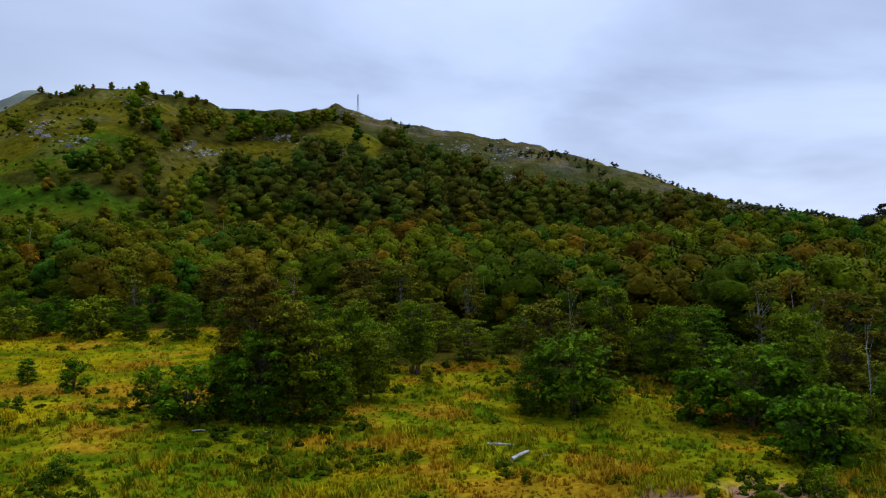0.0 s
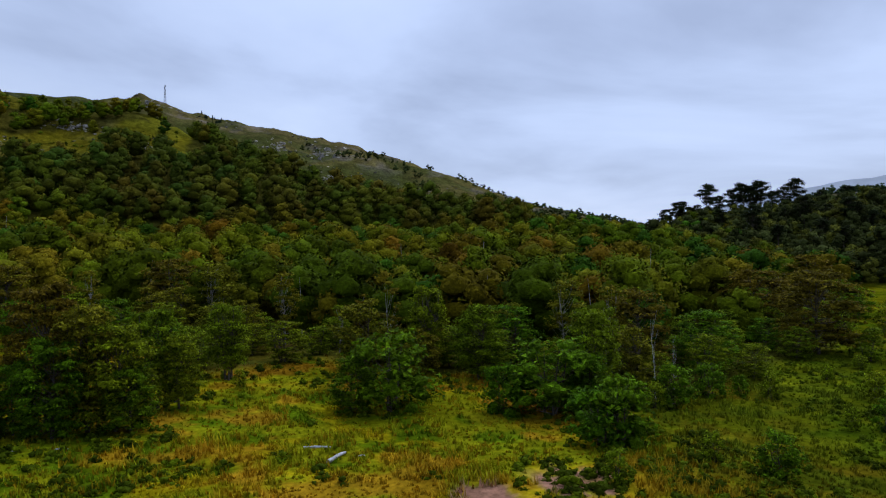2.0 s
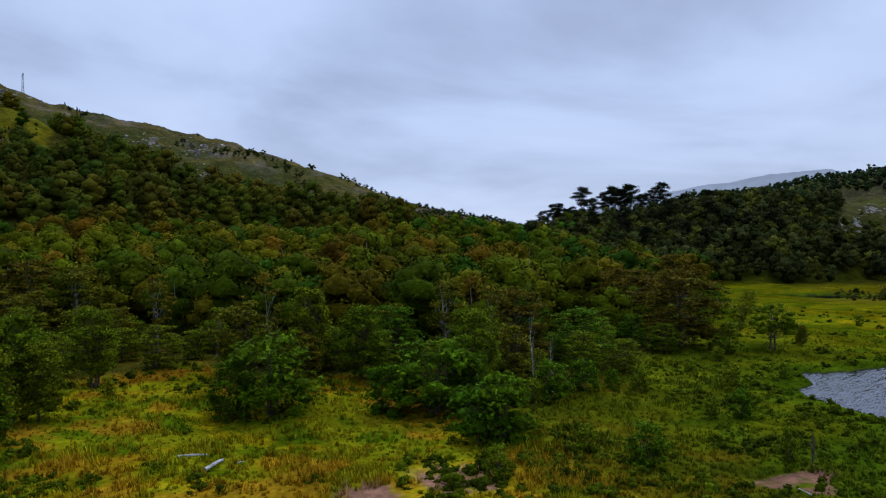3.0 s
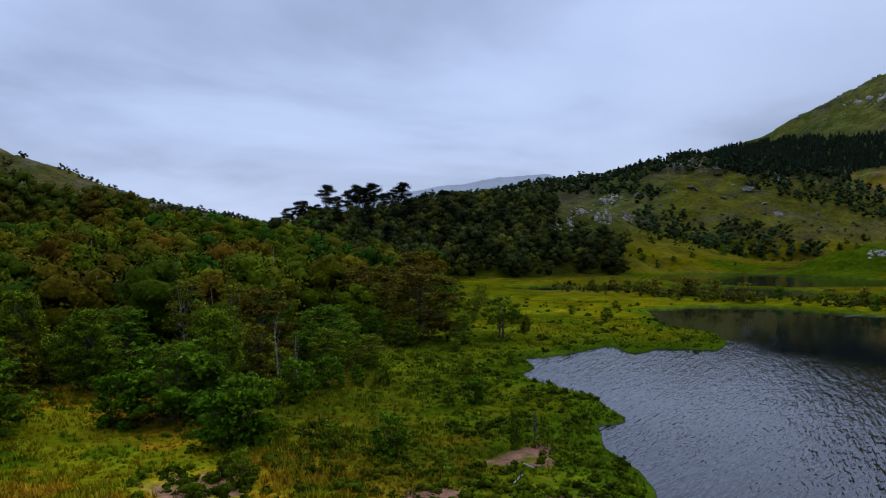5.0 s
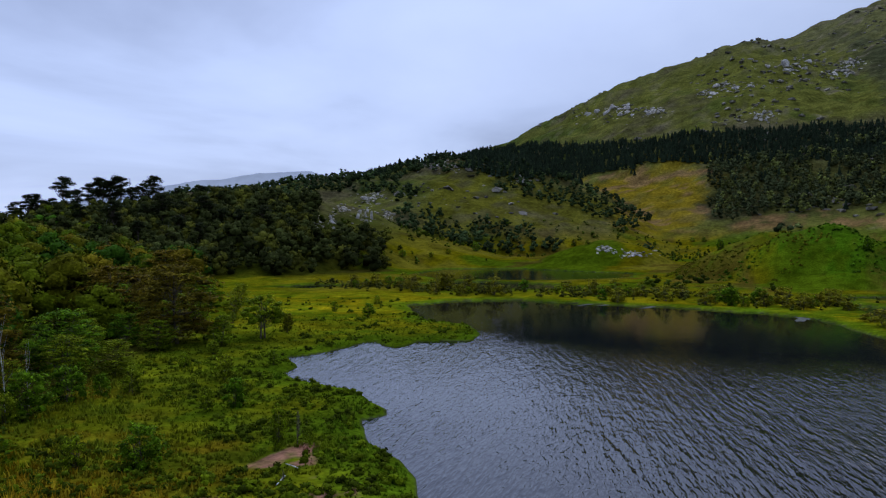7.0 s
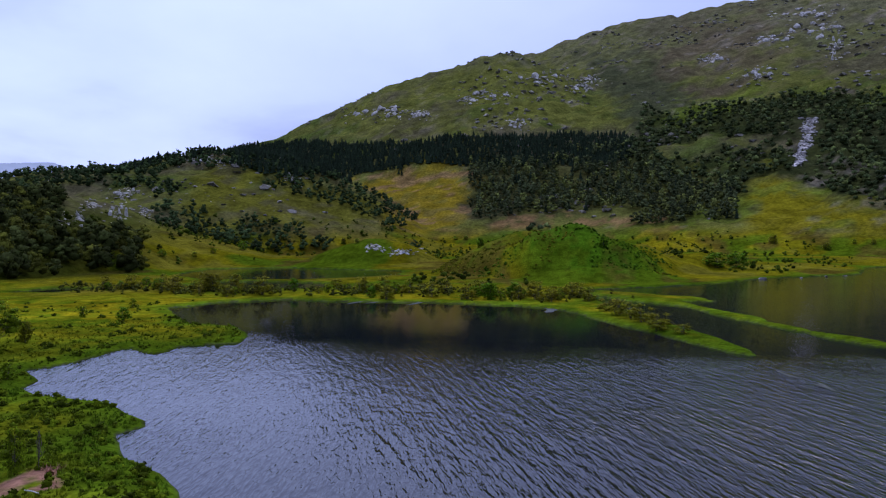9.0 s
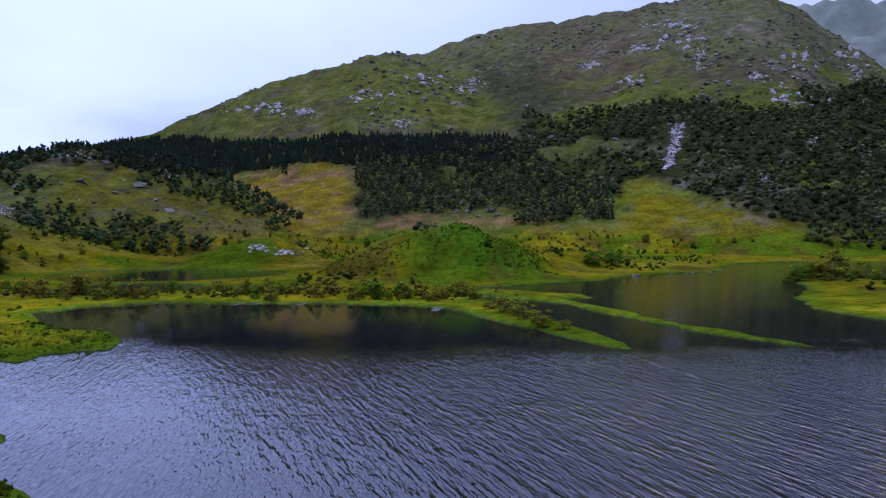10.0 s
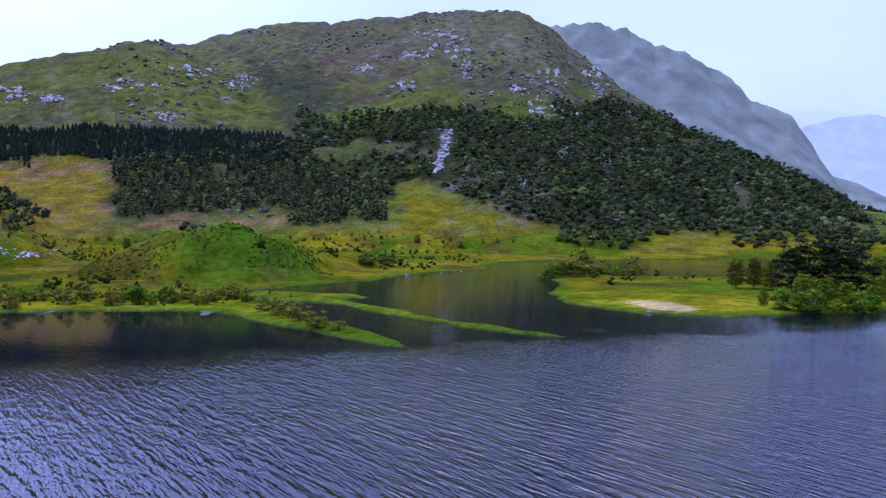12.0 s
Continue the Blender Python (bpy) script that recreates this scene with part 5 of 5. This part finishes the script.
CRAGS = [(103.4, 6.65, 1.0, 2.6), (73.8, 9.4, 1.2, 0.5), (75.9, 9.2, 1.4, 0.5), (79.6, 10.2, 1.6, 0.4), (88.5, 11.5, 1.0, 0.5), (101.0, 13.4, 2.0, 0.5), (114.5, 12.1, 1.6, 1.0), (97.1, 12.4, 1.2, 0.4), (72.3, 9.1, 3.0, 0.8), (81.3, 10.6, 3.5, 0.5), (85.1, 11.7, 2.6, 0.7), (88.0, 11.0, 1.3, 0.5), (83, 8.5, 1.3, 0.8), (103.8, 13.8, 3.0, 0.8), (100.4, 11.1, 2.2, 0.8),
         (110.4, 9.8, 2.6, 1.0), (108.9, 11.0, 1.3, 0.7), (111.6, 11.9, 1.5, 1.3), (109.2, 3.9, 0.8, 0.6), (103.1, 14.9, 3.0, 0.5), (105, 12.3, 0.9, 1.2), (115, 10.6, 0.7, 1.2), (112.3, 6.2, 0.6, 0.6), (115.6, 5.6, 0.6, 0.5), (112.5, 9.1, 1.7, 0.4)]
for az, el, w, h in CRAGS:
    for k in range(9):
        a, e = az + float(stone.normal(0, 0.28)) * w, el + float(stone.normal(0, 0.28)) * h
        x, y, z = on_slope(a, e)
        d = math.hypot(x, y)
        s = float(stone.uniform(0.25, 0.5))
        ww, hh = min(w * s, 0.8) * d / 57.3, min(h * s * 1.6, 0.6) * d / 57.3
        ob = rock_mesh("crag", ww, ww * 0.8, hh, M_PALEROCK, stone)
        ob.matrix_basis = pose(x, y, z - hh * 0.15, 0, 0, -a + float(stone.uniform(-30, 30)))
        tagged(ob, "pale grey crag standing out of the mountainside", "rock", "crags on the mountain")
# broken stone round the crags, and the pale scree below
def rubble(name, label, pts, sizes, tint, rng):
    """Loose stones and broken ledges, too many to count."""
    z = land_z(pts[:, 0], pts[:, 1])
    v, f, nv = cores(np.stack([pts[:, 0], pts[:, 1], z], 1), sizes, 1, (1.2, 1.2, 0.6), rng, 0.45)
    c = np.repeat(np.asarray(tint)[None] * rng.uniform(0.55, 1.4, (len(pts), 1)), 12, 0)
    return tagged(mesh_object(name, v, f, M_LAND, None, c), label, "rocks", "", "stuff")


p = []
for az, el, w, h in CRAGS[1:] + OUTCROPS:
    for k in range(44):
        p.append(on_slope(az + float(stone.normal(0, 0.45)) * w, el + float(stone.normal(0, 0.4)) * h)[:2])
p = np.array(p)
rubble("crag_rubble", "broken pale stone scattered round the crags", p, np.hypot(p[:, 0], p[:, 1]) * stone.uniform(0.0007, 0.0022, len(p)), (0.31, 0.285, 0.235), stone)
p = []
for k in range(190):
    f = float(stone.uniform(0, 1))
    p.append(on_slope(102.75 + 1.0 * f + float(stone.normal(0, 0.22)), 4.8 + 3.2 * f)[:2])
p = np.array(p)
rubble("scree", "pale scree running down the mountainside", p, stone.uniform(0.8, 2.6, len(p)), (0.36, 0.33, 0.31), stone)
for x, y, s in ((298, -56, 3.2), (309, -72, 1.6), (322, -84, 1.9), (141, -77, 1.3), (329, -93, 1.2)):
    ob = rock_mesh("boulder", s * 2, s * 1.3, s * 0.4, M_ROCK, stone)
    ob.matrix_basis = pose(x, y, max(0.0, float(land_z(np.array([x]), np.array([y]))[0])) + 0.05, 0, 0, float(stone.uniform(0, 360)))
    tagged(ob, "pale boulder at the water's edge", "rock", "boulders on the shore")


p = scatter(16.0, (480, -1100, 1850, 900), stone)
pd, pa = np.hypot(p[:, 0], p[:, 1]), np.degrees(np.arctan2(p[:, 0], p[:, 1]))
sel = (pa > 55) & (pa < 128) & (pd > 600) & (pd < 1900)
p = p[sel]
pz = land_z(p[:, 0], p[:, 1])
p = p[(pz > 25) & (fbm(p[:, 0], p[:, 1], 75, 4, 67) + 0.10 * step01(100, 300, pz) + stone.normal(0, 0.05, len(p)) > 0.19)]
rubble("mountain_rocks", "pale grey ledges and stones over the mountainside", p, stone.uniform(1.0, 4.5, len(p)), (0.155, 0.142, 0.115), stone)
p = scatter(11.0, (-330, 260, 700, 1120), stone)
pd, pa = np.hypot(p[:, 0], p[:, 1]), np.degrees(np.arctan2(p[:, 0], p[:, 1]))
pz = land_z(p[:, 0], p[:, 1])
p = p[(pa > -34) & (pa < 80) & (pd > 330) & (pz > 8) & (fbm(p[:, 0], p[:, 1], 45, 4, 167) + stone.normal(0, 0.05, len(p)) > 0.2)]
rubble("hill_rocks", "grey stones scattered over the lower hills", p, stone.uniform(0.5, 1.8, len(p)), (0.155, 0.142, 0.12), stone)


def log_thing(x, y, long, turn, thick):
    rng = np.random.default_rng(int(abs(x) * 100))
    t = np.linspace(-0.5, 0.5, 8)
    path = np.stack([t * long, np.sin(t * 4) * 0.04 * long, np.cos(t * 5) * 0.02], 1)
    v, f = tube(path, thick * (1 - 0.35 * (t + 0.5)) * rng.uniform(0.9, 1.1, 8), 8)
    ob = mesh_object("driftwood_log", v, f, M_DEAD, None, None, True)
    z = float(land_z(np.array([x]), np.array([y]))[0])
    ob.matrix_basis = pose(x, y, z + 0.18, 0, 0, turn)
    tagged(ob, "bleached fallen log lying in the grass", "log", "driftwood logs")


log_thing(4.1, 53.6, 2.0, -17, 0.11)
log_thing(5.2, 51.2, 2.3, 50, 0.15)
for x, y, l, t in ((-46, 70.5, 1.6, 10), (-18.5, 56.4, 1.0, 5), (-13.2, 56.6, 0.9, -8), (-16.2, 56.2, 0.6, 20), (6.9, 51.2, 0.5, 0), (38.2, 33.6, 1.4, 70), (35.6, 32.2, 1.8, 20)):
    log_thing(x, y, l, t, 0.045)


def mast(x, y, z, high):
    """Lattice mast: four legs, braces, aerials."""
    root = thing("radio_mast", "grey steel lattice radio mast on the hilltop", "mast")
    root.matrix_basis = pose(x, y, z)
    for sx, sy in ((-1, -1), (1, -1), (1, 1), (-1, 1)):
        v, f = tube([(sx * 1.3, sy * 1.3, -1), (sx * 0.6, sy * 0.6, high * 0.8), (sx * 0.5, sy * 0.5, high)], [0.2, 0.16, 0.12], 5)
        mesh_object("leg", v, f, M_STEEL, root)
    levels = np.linspace(0, high * 0.97, 9)
    for a, b in zip(levels[:-1], levels[1:]):
        ra, rb = 1.3 - 0.85 * a / high, 1.3 - 0.85 * b / high
        c = [(-1, -1), (1, -1), (1, 1), (-1, 1), (-1, -1)]
        pieces = []
        for (ax, ay), (bx, by) in zip(c[:-1], c[1:]):
            pieces.append(tube([(ax * ra, ay * ra, a), (bx * rb, by * rb, b)], [0.08, 0.08], 4))
            pieces.append(tube([(ax * rb, ay * rb, b), (bx * rb, by * rb, b)], [0.07, 0.07], 4))
        v, f = joined(pieces)
        mesh_object("brace", v, f, M_STEEL, root)
    for k, (ax, az_) in enumerate(((0.9, 0.92), (-0.9, 0.8), (0.9, 0.7))):
        v, f = tube([(ax, 0, high * az_ - 1.2), (ax, 0, high * az_ + 1.2)], [0.3, 0.3], 8)
        mesh_object("aerial", v, f, M_STEEL, root)


x, y, z = 1100 * math.sin(radians(-6.4)), 1100 * math.cos(radians(-6.4)), 0
mast(x, y, float(land_z(np.array([x]), np.array([y]))[0]), 25)


# ---- grass ----
def tufts(name, label, pts, highs, blades, rng, gain=1.45, width=0.06):
    n = len(pts)
    z = land_z(pts[:, 0], pts[:, 1])
    tint = land_tint(pts[:, 0], pts[:, 1], z, np.zeros(n)) * gain
    straw = (rng.uniform(0, 1, n) < 0.32) * step01(40, 26, pts[:, 0])
    tint = mix(tint, np.array([0.26, 0.145, 0.004]), straw * 0.75)
    a = rng.uniform(0, 2 * math.pi, (n, blades))
    out = rng.uniform(0.1, 0.9, (n, blades))
    foot = rng.normal(0, 0.28, (n, blades, 2)) * highs[:, None, None]
    dirx, diry = np.cos(a), np.sin(a)
    w = width * rng.uniform(0.7, 1.5, (n, blades))
    h = highs[:, None] * rng.uniform(0.5, 1.15, (n, blades))
    bx, by = pts[:, None, 0] + foot[..., 0], pts[:, None, 1] + foot[..., 1]
    v = np.stack([np.stack([bx - diry * w, by + dirx * w, np.broadcast_to(z[:, None] - 0.05, bx.shape)], -1),
                  np.stack([bx + diry * w, by - dirx * w, np.broadcast_to(z[:, None] - 0.05, bx.shape)], -1),
                  np.stack([bx + dirx * out * h, by + diry * out * h, z[:, None] + h], -1)], 2)
    f = np.arange(n * blades * 3).reshape(-1, 3)
    c = np.repeat(tint, blades * 3, 0) * np.repeat(rng.uniform(0.7, 1.4, (n * blades, 1)), 3, 0)
    ob = mesh_object(name, v.reshape(-1, 3), f, M_TUFT, None, c)
    return tagged(ob, label, "grass", "", "stuff")


turf = np.random.default_rng(55)
u = turf.uniform(0, 1, 26000)
gd = 38 * (150 / 38) ** u
ga = np.radians(turf.uniform(-33, 62, len(u)))
p = np.stack([gd * np.sin(ga), gd * np.cos(ga)], 1)
bare = np.zeros(len(p), bool)
for kx, ky, rx, ry in ((19.5, 43, 3.2, 3.4), (14, 41.5, 2.6, 1.6), (39.5, 36, 2.6, 1.1), (29.5, 33, 1.6, 1.6), (36, 30, 1.3, 2.6), (40, 34, 1.2, 1)):
    bare |= np.hypot((p[:, 0] - kx) / rx, (p[:, 1] - ky) / ry) < 1.0
p = p[(shore(p[:, 0], p[:, 1]) > 0.4) & (wooded(p[:, 0], p[:, 1], land_z(p[:, 0], p[:, 1])) < 4) & ~bare]
rust = step01(0.0, 0.3, fbm(p[:, 0], p[:, 1], 14, 4, 57))
tufts("meadow_grass", "rough tussocky grass, green, yellow and rusty", p, turf.uniform(0.18, 0.42, len(p)) * (1 + 0.7 * rust) * (0.4 + 1.3 * np.clip(fbm(p[:, 0], p[:, 1], 2.6, 2, 59) + 0.25, 0, 1)), 9, turf, 1.5)

# ---- hummocks of bog myrtle and rush ----
u = turf.uniform(0, 1, 5200)
gd = 36 * (190 / 36) ** u
ga = np.radians(turf.uniform(-33, 66, len(u)))
p = np.stack([gd * np.sin(ga), gd * np.cos(ga)], 1)
s = shore(p[:, 0], p[:, 1])
k = fbm(p[:, 0], p[:, 1], 13, 3, 87) + 0.35 * step01(40, 4, s)
p = p[(s > 0.7) & (wooded(p[:, 0], p[:, 1], land_z(p[:, 0], p[:, 1])) < 2) & (k > 0.06)]
grove("bog_myrtle", "low dark green hummocks of bog myrtle and rush", p, turf.uniform(0.3, 0.75, len(p)), np.where(turf.uniform(0, 1, (len(p), 1)) < 0.4, np.array([(0.066, 0.092, 0.002)]), np.array([(0.040, 0.058, 0.002)])) * turf.uniform(0.6, 1.4, (len(p), 1)), 14, 3, turf, 1.2, 0.0, 0.15)

y = turf.uniform(-6, 165, 420)
x = np.interp(y, [-6, 10, 36, 78, 95, 150, 165], [190, 186, 190, 192, 186, 188, 195]) + turf.normal(3, 8, len(y))
p = np.stack([x, y], 1)
p = p[shore(x, y) > 1.2]
grove("bank_scrub", "low olive willow and myrtle scrub along the bank", p, turf.uniform(0.8, 2.1, len(p)), np.array([(0.060, 0.066, 0.010)]) * turf.uniform(0.5, 1.5, (len(p), 1)), 14, 3, turf, 0.6, 0.0, 0.1)


# ---- floating weed and foam on the water ----
M_WEED = plain("floating_weed", (0.065, 0.068, 0.055), 0.8, 0.1, 0.8, 0.4, 0.0)


def weed_patch(x, y, long, wide, turn, seed):
    rng = np.random.default_rng(seed)
    a = np.linspace(0, 2 * math.pi, 40, endpoint=False)
    r = 1 + 0.35 * np.sin(a * 3 + rng.uniform(0, 6)) * rng.uniform(0.3, 1) + rng.uniform(-0.25, 0.25, 40)
    rim = np.stack([np.cos(a) * r * long / 2, np.sin(a) * r * wide / 2, np.full(40, 0.0)], 1)
    v = np.concatenate([rim, rim * 0.9 + (0, 0, 0.04), [(0, 0, 0.05)]])
    k = np.arange(40)
    j = (k + 1) % 40
    f = np.concatenate([np.stack([k, j, j + 40], 1), np.stack([k, j + 40, k + 40], 1), np.stack([k + 40, j + 40, np.full(40, 80)], 1)])
    ob = mesh_object("weed_patch", v, f, M_WEED)
    ob.matrix_basis = pose(x, y, 0.02, 0, 0, turn)
    tagged(ob, "pale raft of floating weed on the dark water", "water weed", "rafts of weed")


for k, (az, el, long, wide, turn) in enumerate(((76.0, -5.05, 14, 1.6, 100), (78.7, -5.0, 6, 1.5, 95), (85.9, -5.55, 12, 3.2, 95), (73.0, -4.95, 16, 1.4, 100), (102.3, -9.6, 5, 0.7, 70), (104.6, -10.2, 4, 0.9, 80),
                                                (57.0, -5.3, 12, 1.6, 60), (56.0, -5.2, 6, 1.0, 60), (91.5, -5.4, 5, 1.2, 95), (71.0, -5.05, 9, 1.0, 100))):
    d = 16 / math.tan(radians(-el))
    weed_patch(d * math.sin(radians(az)), d * math.cos(radians(az)), long, wide, -turn + 90, 300 + k)

# ---- scrub and tussocks dotted over the far flats ----
p = scatter(8.0, (150, -140, 640, 480), turf)
pd, pa = np.hypot(p[:, 0], p[:, 1]), np.degrees(np.arctan2(p[:, 0], p[:, 1]))
pz = land_z(p[:, 0], p[:, 1])
k = fbm(p[:, 0], p[:, 1], 60, 4, 111) + 0.25 * step01(420, 560, pd)
p = p[(pa > 44) & (pa < 124) & (pd > 230) & (pd < 640) & (pz > 0.8) & (pz < 30) & (shore(p[:, 0], p[:, 1]) > 4) & (k > 0.10) & (np.hypot((p[:, 0] - 305) / 46, (p[:, 1] - 22) / 54) > 1) & (turf.uniform(0, 1, len(p)) < 0.7)]
grove("flats_scrub", "dark low scrub dotted over the far flats", p, turf.uniform(0.8, 3.2, len(p)) * (1 + 0.6 * (turf.uniform(0, 1, len(p)) > 0.93)), np.array([(0.034, 0.05, 0.003)]) * turf.uniform(0.5, 1.6, (len(p), 1)), 8, 3, turf, 0.8, 0.0, 0.1)

# bracken and heather tufts on the glades of the wooded hill and on the crag hill
p = scatter(5.5, (-330, 230, 60, 500), turf)
pd, pa = np.hypot(p[:, 0], p[:, 1]), np.degrees(np.arctan2(p[:, 0], p[:, 1]))
p = p[(pa > -36) & (pa < 8) & (pd > 270) & (pd < 500) & (wooded(p[:, 0], p[:, 1], land_z(p[:, 0], p[:, 1])) < 0) & (fbm(p[:, 0], p[:, 1], 18, 3, 121) > -0.08)]
grove("glade_bracken", "bracken and heather tufts on the hill's open glades", p, turf.uniform(0.5, 1.8, len(p)), np.array([(0.05, 0.068, 0.003)]) * turf.uniform(0.5, 1.5, (len(p), 1)), 8, 3, turf, 1.0, 0.0, 0.13)

# bracken on the green knolls beside the lake
p = scatter(1.9, (255, -30, 350, 75), turf)
q = np.hypot((p[:, 0] - 303) / 44, (p[:, 1] - 20) / 50)
p = p[(q < 1) & (fbm(p[:, 0], p[:, 1], 14, 3, 131) > -0.04) & (shore(p[:, 0], p[:, 1]) > 3)]
grove("knoll_bracken", "thick green bracken over the rounded knoll", p, turf.uniform(0.3, 0.8, len(p)), np.where(fbm(p[:, 0], p[:, 1], 22, 3, 191)[:, None] > 0.03, np.array([(0.085, 0.085, 0.004)]), np.array([(0.040, 0.088, 0.003)])) * turf.uniform(0.7, 1.25, (len(p), 1)), 8, 2, turf, 1.6, 0.0, 0.26)
